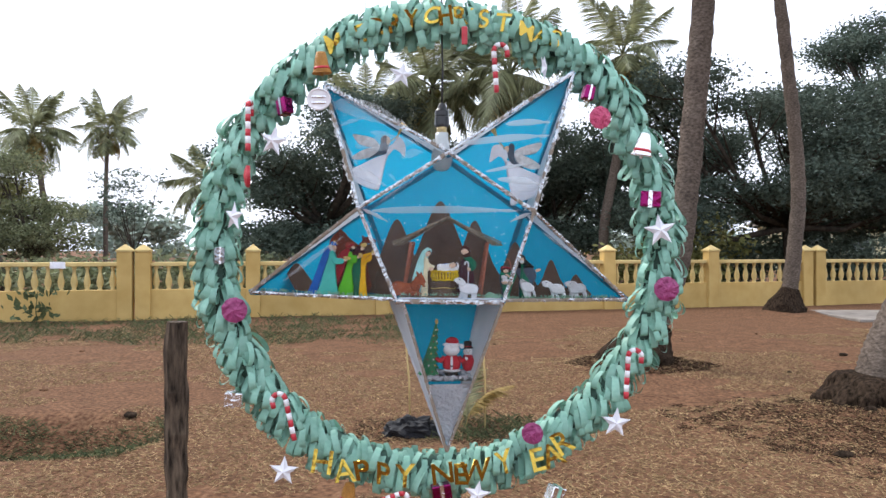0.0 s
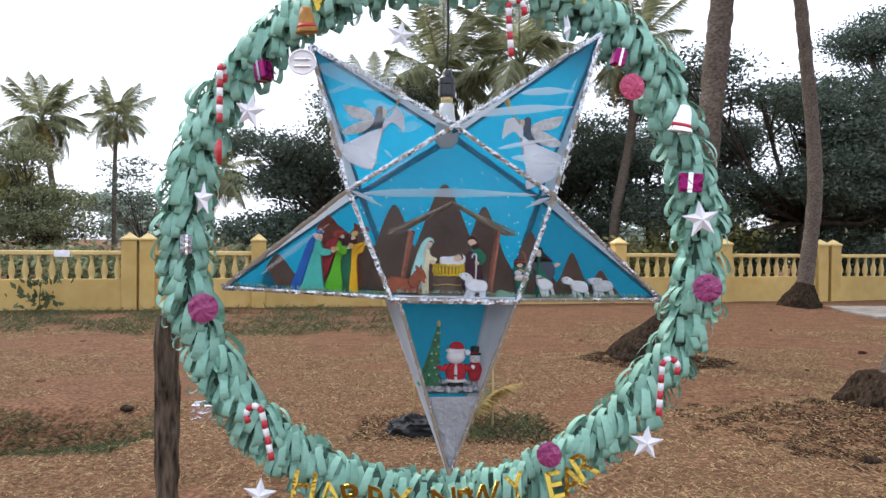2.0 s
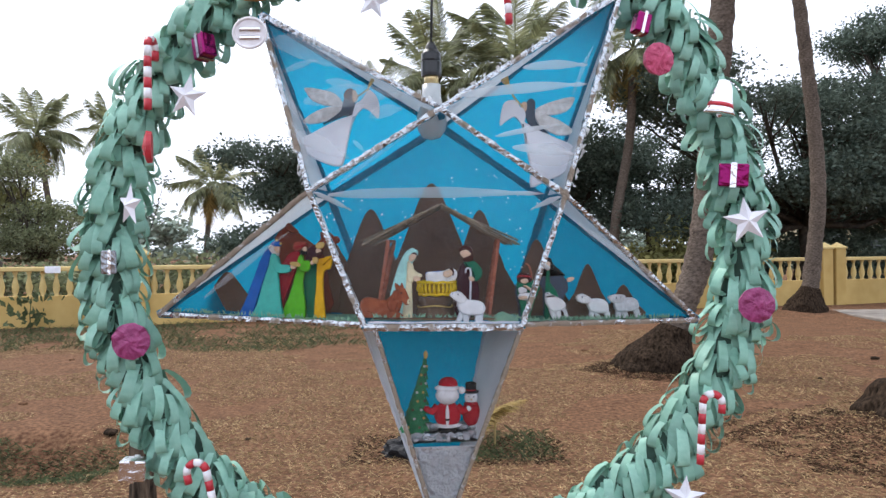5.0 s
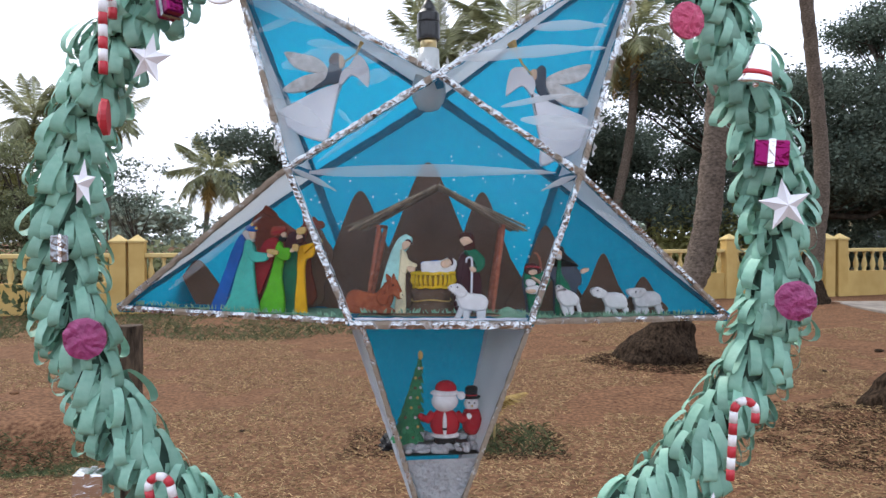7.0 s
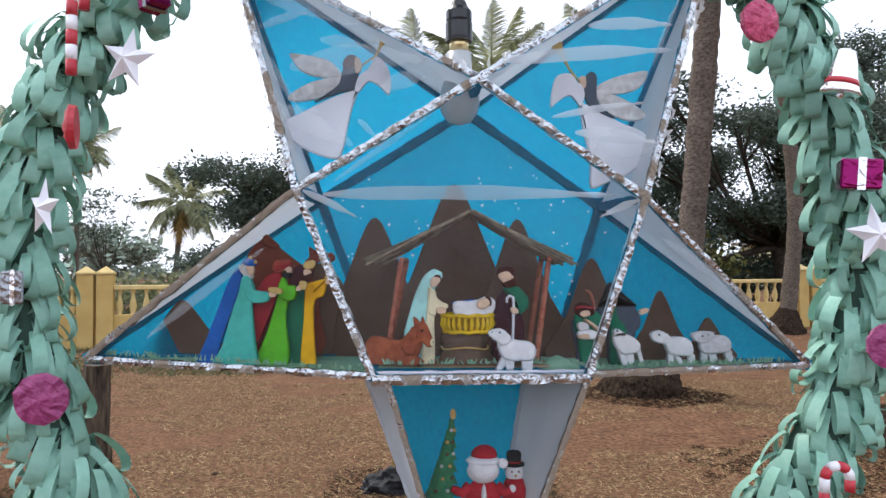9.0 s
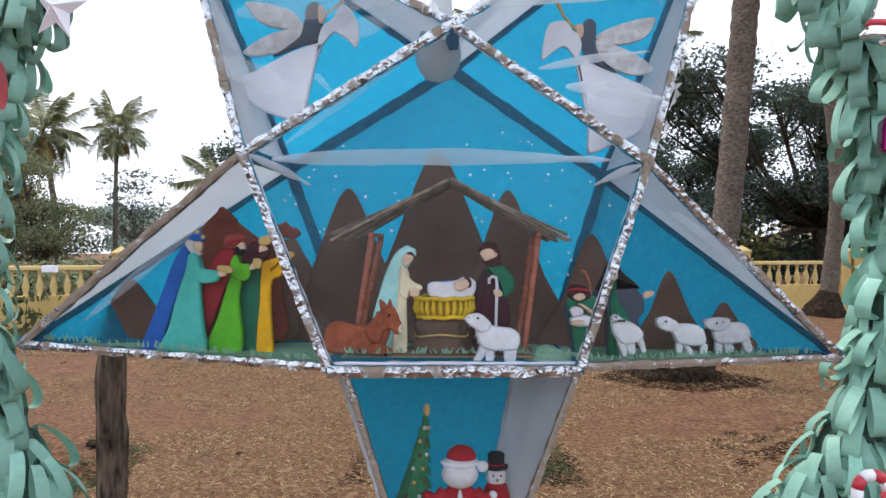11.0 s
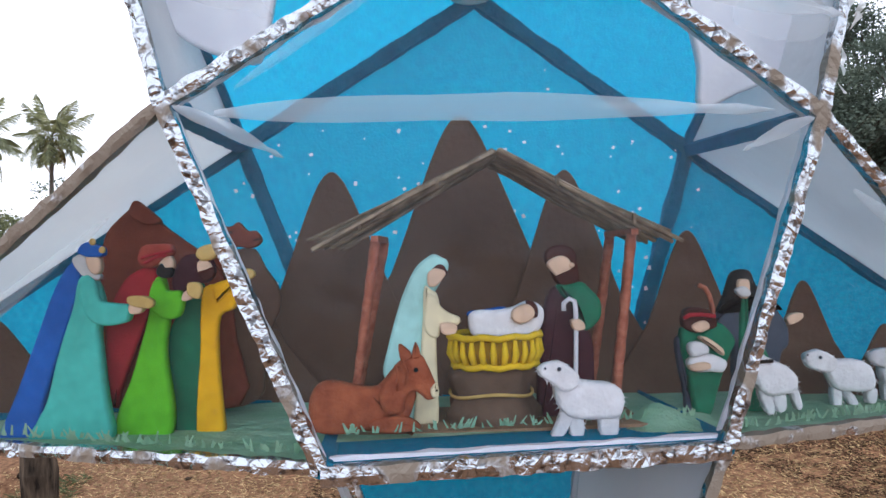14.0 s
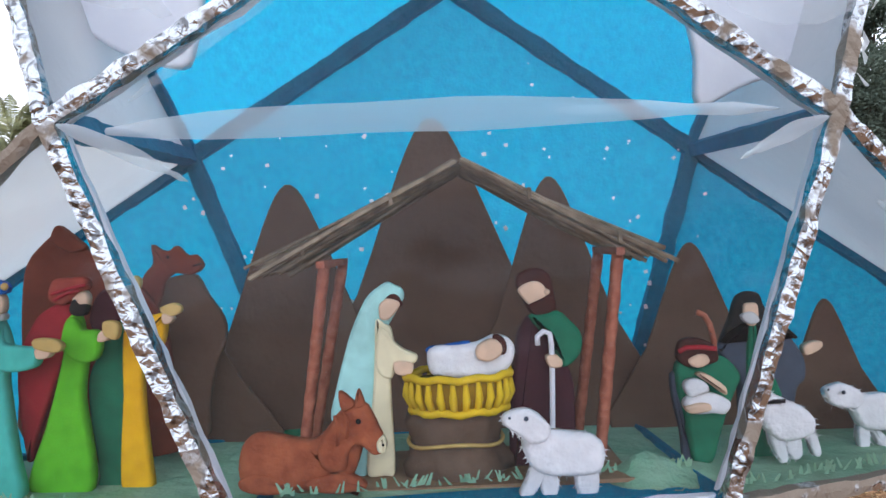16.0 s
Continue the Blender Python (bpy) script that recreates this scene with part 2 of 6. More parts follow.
def ground_height(x, y):
    h = 0.035 * noise.noise(Vector((x * .35, y * .35, 0))) + 0.018 * noise.noise(Vector((x * 1.7, y * 1.7, 3)))
    h -= 0.27 * math.exp(-(((x + 3.0) / .75) ** 2 + ((y - 5.6) / .55) ** 2) ** 2)
    h += 0.13 * math.exp(-(((x - 3.6) / .95) ** 2 + ((y - 5.9) / .75) ** 2)) + 0.02 * noise.noise(Vector((x * 5, y * 5, 8))) * math.exp(-(((x - 3.4) / 1.2) ** 2 + ((y - 5.4) / 1.0) ** 2))
    h += 0.12 * math.exp(-(((x - 2.32) / .75) ** 2 + ((y - 8.8) / .6) ** 2))
    h += 0.10 * math.exp(-(((x - 7.5) / .8) ** 2 + ((y - 15.9) / .6) ** 2))
    h -= 0.04 * math.exp(-(((x - 1.3) / .5) ** 2 + ((y - 9.5) / .5) ** 2))
    return h * (1 if y > -20 else 0)


# ---- ground ----
GX = [math.copysign(0.02 * (math.exp(abs(k) / 9.5) - 1) * 6, k) for k in range(-80, 81)]
gv, gf = [], []
for j in range(161):
    for i in range(161):
        x, y = GX[i], 6 + GX[j]
        gv.append((x, y, ground_height(x, y) if abs(x) < 25 and abs(y) < 30 else 0.0))
for j in range(160):
    for i in range(160):
        a = j * 161 + i
        gf.append((a, a + 1, a + 162, a + 161))
me = raw_mesh("ground", gv, gf, SOIL)
me.polygons.foreach_set("use_smooth", [True] * len(me.polygons))
ground = tagged(new("ground", me), "reddish-brown bare soil with thin dry grass", "ground", kind="structure")


def blades(name, n, area, length, m, label, upright, seed, keep=None):
    rng = np.random.default_rng(seed)
    v, f = [], []
    for k in range(n):
        x, y = rng.uniform(area[0], area[1]), rng.uniform(area[2] ** .5, area[3] ** .5) ** 2
        if keep and not keep(x, y):
            continue
        a, s = rng.uniform(0, 2 * math.pi), length * rng.uniform(.5, 1.5)
        up = s * rng.uniform(0, upright)
        dx, dy, w = s * math.cos(a), s * math.sin(a), s * .09
        z = ground_height(x, y) + .004
        v += [(x - dy * .055, y + dx * .055, z), (x + dy * .055, y - dx * .055, z), (x + dx * .6, y + dy * .6, z + up * .7 + .004), (x + dx, y + dy, z + up)]
        f.append((4 * len(f), 4 * len(f) + 1, 4 * len(f) + 2)); f.append((4 * (len(f) // 2), 4 * (len(f) // 2) + 2, 4 * (len(f) // 2) + 3))
    f = [t for k in range(len(v) // 4) for t in ((4 * k, 4 * k + 1, 4 * k + 2), (4 * k, 4 * k + 2, 4 * k + 3))]
    return tagged(new(name, raw_mesh(name, v, f, m)), label, "grass", kind="stuff")


def patchy(x, y):
    return noise.noise(Vector((x * .5, y * .5, 7))) + .35 * noise.noise(Vector((x * 2, y * 2, 1))) > -.32 + .07 * max(0, y - 6)


blades("dry_grass", 230000, (-7, 8, 2.6, 13), .032, STRAW, "short dry straw-coloured grass on the soil", .35, 3, patchy)
blades("green_weeds", 15000, (-11, -.6, 10.4, 15.0), .10, WEED, "low green weeds along the foot of the wall", .9, 4, lambda x, y: y < 15.7 + .246 * x and y > 11.1 + .1 * x + .8 * noise.noise(Vector((x * .7, y * .7, 2))) and noise.noise(Vector((x * .9, y * 1.6, 5))) > -.25)
blades("pit_weeds", 4000, (-3.8, -2.2, 4.9, 6.1), .06, WEED, "sparse green weeds in the shallow pit", .7, 5)

# Dark blades laid over the soil to stand in for its shaded, darker ground.
DARK_BLADE = material("dark_ground_blade", (.016, .010, .006), (.070, .043, .027), 30, 0.95, spec=0.08, random_tone=0.5, island=True)
blades("leaf_litter", 75000, (1.2, 5.4, 3.4, 7.0), .028, DARK_BLADE, "dark brown blades darkening the partly shaded soil round the palm", .3, 12, lambda x, y: ((x - 3.7) / 1.6) ** 2 + ((y - 5.5) / 1.3) ** 2 + .7 * noise.noise(Vector((x * 1.1, y * 1.6, 4))) + 1.5 * noise.noise(Vector((x * 6, y * 7, 4))) + .6 * noise.noise(Vector((x * 21, y * 23, 4))) < .75)
blades("leaf_litter", 9000, (1.3, 3.4, 7.9, 9.4), .045, DARK_BLADE, "dark brown blades darkening the partly shaded soil round the palm", .3, 13, lambda x, y: ((x - 2.4) / .9) ** 2 + ((y - 8.6) / .6) ** 2 + .7 * noise.noise(Vector((x * 1.5, y * 2, 4))) < .8)
blades("leaf_litter", 5000, (-4.2, -2.0, 4.6, 6.3), .05, DARK_BLADE, "dark brown blades in the shallow pit", .4, 14, lambda x, y: ((x + 3.0) / .9) ** 2 + ((y - 5.5) / .6) ** 2 + .6 * noise.noise(Vector((x * 1.5, y * 2, 9))) < .9)
blades("leaf_litter", 1500, (-.7, .8, 5.2, 6.0), .04, DARK_BLADE, "dark brown blades beside the plastic bag", .5, 15)

# stones and small litter lying about
rng = random.Random(5)
for k in range(26):
    x, y = rng.uniform(-5, 6), rng.uniform(4.5, 12.5)
    bm = bmesh.new()
    bmesh.ops.create_icosphere(bm, subdivisions=2, radius=1)
    s = rng.uniform(.015, .05)
    for v in bm.verts:
        v.co *= 1 + .3 * noise.noise(v.co * 1.3 + Vector((k, 0, 0)))
    bmesh.ops.transform(bm, matrix=pose(x, y, ground_height(x, y) + s * .2, 0, 0, rng.uniform(0, 180)) @ Matrix.Diagonal((s * 1.4, s, s * .6, 1)), verts=bm.verts[:])
    solid("stone", bm, ROOTS if k % 3 else SOIL, (x, y, ground_height(x, y)), "small brown clod of earth on the soil", "stone", "clods on the ground", smooth=True)

# concrete apron beyond the trees
bm = bmesh.new()
box(bm, (11.6, 15.1, .02), (7, 2.2, .07), pose(0, 0, 0))
CONCRETE = material("worn_concrete", (.19, .165, .14), (.27, .24, .21), 4, 0.9, 0.3, 30, spec=0.15)
solid("pavement", bevelled(bm, .015), CONCRETE, (11.6, 15.1, 0), "worn grey concrete apron", "pavement", kind="structure")

# ---- boundary wall ----
WALL_Y, WALL_SLOPE = 16.1, .246
WALL_TURN = math.degrees(math.atan(WALL_SLOPE))
wall_root = thing("wall_boundary", (0, WALL_Y, 0), "ochre plastered boundary wall with turned balusters", "wall", kind="structure")
wm = pose(0, WALL_Y, 0, 0, 0, WALL_TURN)
K = 1 / math.cos(radians(WALL_TURN))
PILLARS = [-14.5, -11.8, -9.15, -6.39, -6.06, -3.98, -1.35, 1.25, 3.88, 6.57, 9.2, 9.56, 12.2, 14.9, 17.6]
bm = bmesh.new()
lathe(bm, [(.045, 0), (.05, .03), (.035, .05), (.06, .12), (.066, .19), (.05, .27), (.031, .36), (.029, .42), (.047, .45), (.047, .50)], 10)
baluster_mesh = mesh_of("baluster", bm, CREAM, True)
for x0, x1 in zip(PILLARS, PILLARS[1:]):
    a, b = x0 * K + .12, x1 * K - .12
    if b - a < .3:
        continue
    bm = bmesh.new()
    box(bm, ((a + b) / 2, 0, .275), (b - a + .04, .16, .65), wm)
    part("panel", bevelled(bm, .01), OCHRE, wall_root)
    bm = bmesh.new()
    box(bm, ((a + b) / 2, 0, 1.115), (b - a + .04, .19, .085), wm)
    part("rail", bevelled(bm, .012), CREAM, wall_root)
    count = max(2, round((b - a) / .246))
    for k in range(count):
        ob = new("baluster", baluster_mesh)
        ob.parent = wall_root
        ob.matrix_basis = pose(0, 0, 0, 0, 0, WALL_TURN) @ pose(a + (k + .5) * (b - a) / count, 0, .585)
for x in PILLARS:
    bm = bmesh.new()
    box(bm, (x * K, -.02, .66), (.29, .27, 1.42), wm)
    p = part("pillar", bevelled(bm, .012), OCHRE, wall_root)
    bm = bmesh.new()
    box(bm, (x * K, -.02, 1.385), (.33, .31, .035), wm)
    lathe(bm, [(.22, 1.40), (.012, 1.52)], 4, wm @ pose(x * K, -.02, 0, 0, 0, 45))
    part("cap", bm, CREAM, p)


# ---- palms ----
def frond_mesh(seed, length, droop, m, tight=1.0):
    """A feathered palm leaf: an arching rib with leaflets hanging from both sides, along +x."""
    r = random.Random(seed)
    v, f = [], []
    rib = []
    for k in range(15):
        t = k / 14
        rib.append(Vector((length * (t - .18 * droop * t * t), 0, length * (.28 * t - droop * .62 * t * t))))
    for a, b, w in zip(rib, rib[1:], range(14)):
        h = .035 * (1 - w / 15)
        n = len(v)
        v += [a + Vector((0, h, 0)), a - Vector((0, h, 0)), b - Vector((0, h * .9, 0)), b + Vector((0, h * .9, 0)), a + Vector((0, 0, h)), b + Vector((0, 0, h))]
        f += [(n, n + 1, n + 2, n + 3), (n, n + 3, n + 5, n + 4), (n + 1, n + 4, n + 5, n + 2)]
    count = 46
    for k in range(count):
        t = .16 + .84 * k / count
        i = min(13, int(t * 14)); q = t * 14 - i
        p = rib[i].lerp(rib[i + 1], q)
        along = (rib[i + 1] - rib[i]).normalized()
        size = length * .27 * (math.sin(math.pi * (t * .82 + .14))) * r.uniform(.8, 1.15)
        for side in (1, -1):
            d = (Vector((0, side, 0)) * .8 * tight + along * .55 + Vector((0, 0, -.25 - .35 * r.random()))).normalized()
            e = p + d * size * .55
            tip = p + d * size + Vector((0, 0, -.35 * size * r.uniform(.6, 1.4)))
            w = along * .02 * length / 2.6
            n = len(v)
            v += [p - w, p + w, e + w * .9, tip, e - w * .9]
            f.append((n, n + 1, n + 2, n + 3, n + 4))
    return raw_mesh("frond", [tuple(p) for p in v], f, m)


FRONDS = [frond_mesh(k, 2.7, d, FROND) for k, d in enumerate((.35, .6, .9, 1.2))]
DRY = [frond_mesh(20 + k, 2.3, d, DRY_FROND) for k, d in enumerate((.9, 1.3))]
bm = bmesh.new()
ball(bm, (0, 0, 0), (.11, .11, .14), u=10, v=8)
NUT = mesh_of("coconut", bm, material("green_coconut", (.13, .14, .04), (.22, .17, .05), 9, 0.5), True)


def trunk_tube(pts, r0, r1, rings=70, base=None):
    pts = [Vector(p) for p in pts]
    out, rad = [], []
    for k in range(rings + 1):
        t = k / rings * (len(pts) - 1)
        i = min(int(t), len(pts) - 2)
        q = t - i
        p0, p1, p2, p3 = pts[max(i - 1, 0)], pts[i], pts[i + 1], pts[min(i + 2, len(pts) - 1)]
        p = .5 * (2 * p1 + (p2 - p0) * q + (2 * p0 - 5 * p1 + 4 * p2 - p3) * q * q + (3 * p1 - p0 - 3 * p2 + p3) * q ** 3)
        out.append(p)
        h = p.z - pts[0].z
        flare = .1 * (base or 0) * math.exp(-h / .3)
        rad.append(r0 + (r1 - r0) * k / rings + flare + (.007 if k % 2 else -.005))
    return out, rad


def palm(name, pts, r0, r1, base, seed, crown=20, scale=1.0, dry=3, label="tall coconut palm with a grey ringed trunk", rings=70, boss=.62):
    r = random.Random(seed)
    root = thing(name, pts[0], label, "palm tree", "coconut palms")
    path, rad = trunk_tube(pts, r0, r1, rings, base)
    bm = bmesh.new()
    tube(bm, path, rad, 14)
    for v in bm.verts:
        v.co += Vector((noise.noise(v.co * 4), noise.noise(v.co * 4 + Vector((9, 0, 0))), 0)) * .018
    part("trunk", bm, BARK, root, smooth=True)
    if base:
        bm = bmesh.new()
        steps, up = 22, (path[12] - path[0]).normalized() * boss
        tube(bm, [path[0] + up * (k / steps) for k in range(-2, steps + 1)], [r0 * 1.02 + base * (1 - (max(0, k) / steps) ** (2.6 if boss < .6 else 1.3)) ** (.62 if boss < .6 else 1.15) for k in range(-2, steps + 1)], 64)
        for v in bm.verts:
            d = v.co - path[0]
            a = math.atan2(d.y, d.x)
            v.co += Vector((d.x, d.y, 0)) * (.16 * noise.noise(v.co * 4) + .10 * noise.noise(v.co * 11) + .10 * noise.noise(Vector((a * 9, v.co.z * 3, seed))) + .05 * noise.noise(Vector((a * 26, v.co.z * 5, seed))))
        part("root_boss", bm, ROOTS, root, "dark fibrous root mass", smooth=True)
    top = path[-1] - Vector(pts[0])
    for k in range(crown + dry):
        a = k * 137.5 + r.uniform(-20, 20)
        lift = 68 - 118 * (k / crown) if k < crown else -50 - 20 * r.random()
        me = r.choice(FRONDS[:2] if lift > 20 else FRONDS[1:]) if k < crown else r.choice(DRY)
        ob = new("frond", me)
        ob.parent = root
        s = scale * r.uniform(.85, 1.15)
        ob.matrix_basis = Matrix.Translation(top) @ pose(0, 0, 0, r.uniform(-25, 25), -lift, a) @ Matrix.Diagonal((s, s, s, 1))
    for k in range(5):
        ob = new("coconut", NUT)
        ob.parent = root
        ob.matrix_basis = pose(*(top + Vector((.3 * scale * math.cos(k * 1.3), .3 * scale * math.sin(k * 1.3), -.25)))) @ Matrix.Diagonal((scale, scale, scale, 1))
    return root


palm("coconut_palm", [(2.34, 8.75, -.05), (2.51, 8.75, .35), (2.68, 8.75, .8), (2.86, 8.75, 1.36), (2.98, 8.75, 2.35), (3.07, 8.75, 3.4), (3.16, 8.75, 4.5), (3.3, 8.9, 7.5)], .155, .135, .34, 1, label="tall coconut palm with a dark swollen root base")
palm("coconut_palm", [(7.52, 15.9, -.05), (7.61, 15.9, .35), (7.73, 15.9, 1.3), (7.83, 15.9, 2.55), (7.77, 15.9, 3.8), (7.61, 15.9, 5.3), (7.42, 15.9, 6.9), (7.1, 16, 9.5)], .175, .12, .30, 2, label="slender leaning coconut palm near the wall")
palm("coconut_palm", [(3.75, 6.2, -.05), (3.79, 6.2, .25), (3.87, 6.2, .55), (4.06, 6.2, 1.0), (4.7, 6.25, 2.3), (5.4, 6.4, 4.2), (6.1, 6.6, 6.8)], .26, .14, .23, 3, boss=.38, label="leaning coconut palm with a thick dark root base")
# behind the wall
palm("coconut_palm", [(5.1, 23, 0), (5.15, 23, 2.2), (5.6, 23, 4.8), (5.75, 23, 7.6)], .17, .12, 0, 4, 20, .9, 3, "coconut palm with hanging dry fronds", 30)
palm("coconut_palm", [(-.6, 25, 0), (-.5, 25, 3), (-.35, 25, 7.0)], .17, .12, 0, 5, 24, 1.1, 7, "coconut palm with yellowing dry fronds", 30)
palm("coconut_palm", [(1.9, 24, 0), (2.0, 24, 3), (2.2, 24, 7.2)], .17, .12, 0, 6, 24, 1.2, 5, "coconut palm with drooping fronds behind the wall", 30)
palm("coconut_palm", [(-3.0, 27, 0), (-3.0, 27, 3), (-2.9, 27, 6.2)], .17, .12, 0, 7, 20, 1.0, 5, "coconut palm with yellowing dry fronds", 30)
palm("coconut_palm", [(-23.0, 42, 0), (-23.2, 42, 4), (-23.9, 42, 8.2)], .2, .14, 0, 8, 26, 1.15, 8, "coconut palm standing among bushes beyond the wall", 30)
palm("coconut_palm", [(-18.7, 40, 0), (-18.7, 40, 4), (-18.6, 40, 8.0)], .14, .10, 0, 9, 24, .88, 2, "slim coconut palm beyond the wall", 30)
palm("coconut_palm", [(-16.9, 50, 0), (-16.7, 50, 3), (-16.3, 50, 5.9)], .2, .14, 0, 10, 22, 1.35, 2, "coconut palm beyond the wall", 30)


# ---- broadleaf trees ----
def tree(name, at, clumps, n, size, m, seed, label, trunk=.22, limbs=True, group="", haze=False):
    """Trunk, limbs to each clump, and a crown of single leaves."""
    r = np.random.default_rng(seed)
    root = thing(name, at, label, "tree", group)
    at = Vector(at)
    if trunk:
        bm = bmesh.new()
        low = min(c[2] for c in clumps)
        fork = at + Vector((0, 0, max(2.3 if trunk > .2 else 1.2, low * .45)))
        tube(bm, [at - Vector((0, 0, .1)), at.lerp(fork, .5) + Vector((.12, .05, 0)), fork], [trunk * 1.3, trunk, trunk * .85], 9)
        part("trunk", bm, BRANCH, root, smooth=True)
        if limbs:
            for x, y, z, rx, ry, rz in clumps:
                end = at + Vector((x, y, z))
                mid = fork.lerp(end, .5) + Vector((0, 0, -.12 * (end - fork).length))
                bm = bmesh.new()
                tube(bm, [fork - Vector((0, 0, .15)), mid, end], [trunk * .55, trunk * .36, trunk * .12], 6)
                for q in range(5):
                    s = mid.lerp(end, r.uniform(0, .9))
                    e = end + Vector(r.uniform(-.8, .8, 3) * np.array((rx, ry, rz)))
                    tube(bm, [s, s.lerp(e, .5) + Vector((0, 0, -.1)), e], [trunk * .16, trunk * .1, trunk * .03], 4)
                part("limb", bm, BRANCH, root, smooth=True)
    cs, vol = [], np.array([c[3] * c[5] for c in clumps])
    for c, share in zip(clumps, vol / vol.sum()):
        k = int(n * share / 26) + 1
        d = r.normal(size=(k, 3)); d /= np.linalg.norm(d, axis=1)[:, None]
        d *= r.uniform(.25, 1.0, k)[:, None] ** .5
        tw = np.array(c[:3]) + d * np.array(c[3:])
        pts = np.repeat(tw, 26, 0) + r.normal(size=(k * 26, 3)) * np.array((.30, .30, .13)) * max(1.0, size / .1)
        cs.append(pts)
    v, f = leaf_quads(r, np.concatenate(cs), size, .4)
    me = bpy.data.meshes.new("crown")
    me.vertices.add(len(v)); me.vertices.foreach_set("co", v.astype(np.float32).ravel())
    me.loops.add(len(v)); me.loops.foreach_set("vertex_index", f.astype(np.int32).ravel())
    me.polygons.add(len(f)); me.polygons.foreach_set("loop_start", np.arange(0, len(v), 4, dtype=np.int32))
    me.update(calc_edges=True)
    me.materials.append(m)
    ob = new("crown", me)
    ob.parent = root
    return root


def flat_crown(seed, n, width, z0, z1, depth=2.5):
    r = random.Random(seed)
    out = []
    for k in range(n):
        t = r.random()
        out.append((r.uniform(-width, width), r.uniform(-depth, depth), z0 + (z1 - z0) * t, r.uniform(.9, 1.9), r.uniform(.9, 1.7), r.uniform(.35, .75)))
    return out


tree("rain_tree", (11.5, 24, 0), flat_crown(1, 28, 4.6, 2.2, 7.0), 78000, .065, LEAF, 11, "large dark spreading rain tree behind the wall", .24)
tree("rain_tree", (17.5, 25, 0), flat_crown(2, 30, 4.6, 2.2, 9.3), 80000, .065, LEAF, 12, "large dark spreading rain tree behind the wall", .27)
tree("rain_tree", (8.2, 30, 0), flat_crown(3, 16, 3.2, 2.6, 6.2), 36000, .07, LEAF, 13, "dark spreading tree behind the wall", .3)
tree("rain_tree", (23.5, 29, 0), flat_crown(4, 16, 4.2, 3.0, 10.5), 42000, .075, LEAF, 14, "tall dark spreading rain tree", .4)
tree("broadleaf_tree", (-4.1, 25, 0), flat_crown(5, 20, 2.0, 1.6, 6.0), 75000, .065, LEAF, 15, "dense dark leafy tree behind the wall", .28)
tree("broadleaf_tree", (.6, 28, 0), flat_crown(6, 15, 3.0, 1.4, 6.0), 54000, .065, LEAF, 16, "dense dark leafy tree behind the wall", .28)
tree("broadleaf_tree", (4.6, 29, 0), flat_crown(7, 12, 2.5, 1.4, 5.0), 36000, .07, LEAF, 17, "dense dark leafy tree behind the wall", .26)
tree("broadleaf_tree", (-20.5, 36, 0), flat_crown(8, 16, 2.3, 1.2, 5.8), 17000, .08, LEAF_MID, 18, "leafy roadside tree with a loose crown", .2)
tree("broadleaf_tree", (-24.5, 38, 0), flat_crown(9, 16, 2.5, 1.2, 6.0), 20000, .085, LEAF_WARM, 19, "yellow-green leafy tree beyond the wall", .2)
tree("sapling", (-15.0, 35, 0), flat_crown(10, 9, 1.3, 1.5, 5.0, 1), 1100, .09, LEAF, 20, "thin sparse-leaved young tree", .055)
for k, (x, y, w) in enumerate(((7.5, 24, 2.2), (12.5, 27, 3), (18, 30, 3.5), (2, 26, 2.2), (-9, 20, 2.4), (-13.5, 22, 2.6), (-5.5, 21, 1.8), (-18, 27, 3.2))):
    tree("shrub", (x, y, 0), flat_crown(30 + k, 9, w, .4, 1.9 if k < 4 else .75, 1.5), 6000 if k < 4 else 3500, .10, LEAF_WARM if k == 0 else LEAF if k < 4 else LEAF_MID, 40 + k, "leafy green shrub growing behind the wall", .05, False, "shrubs behind the wall")
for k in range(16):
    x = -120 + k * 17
    tree("far_tree", (x, 105 + 14 * math.sin(k * 2.1), 0), flat_crown(50 + k, 12, 9, 1, 6.5 + 2.5 * math.sin(k * 1.7), 3), 3000, .42, FAR_LEAF, 60 + k, "distant tree on the horizon with haze painted into its leaves", 0, False, "far trees")

# small pale house glimpsed beyond the trees
HOUSE_WALL = material("pale_house_wall", (.55, .50, .30), (.66, .62, .42), 2, 0.85, spec=0.2)
HOUSE_BAND = material("house_window", (.10, .12, .14), (.16, .18, .2), 3, 0.4)
house = thing("house", (26.5, 48, 0), "pale yellow single-storey house beyond the trees", "house")
bm = bmesh.new(); box(bm, (26.5, 48, 1.5), (9, 5, 3)); part("wall", bm, HOUSE_WALL, house)
bm = bmesh.new(); box(bm, (26.5, 47.9, 3.1), (10, 6.2, .22)); part("roof", bm, CONCRETE, house)
for x in (23.6, 26.5, 29.4):
    bm = bmesh.new(); box(bm, (x, 45.48, 1.6), (1.2, .08, 1.2)); part("window", bm, HOUSE_BAND, house)

# ---- weathered post, bag, seedling ----
bm = bmesh.new()
rows = 14
tube(bm, [(-1.468 + .003 * math.sin(k), 3.97, 1.07 * k / rows - .05) for k in range(rows + 1)], [.060 + .004 * math.sin(k * 2.3) for k in range(rows)] + [.052], 8)
for v in bm.verts:
    v.co += Vector((noise.noise(v.co * 8), noise.noise(v.co * 8 + Vector((5, 0, 0))), .4 * noise.noise(v.co * 11))) * .012
solid("timber_post", bm, TIMBER, (-1.468, 3.97, -.03), "weathered grey-brown timber post standing in the soil", "post")

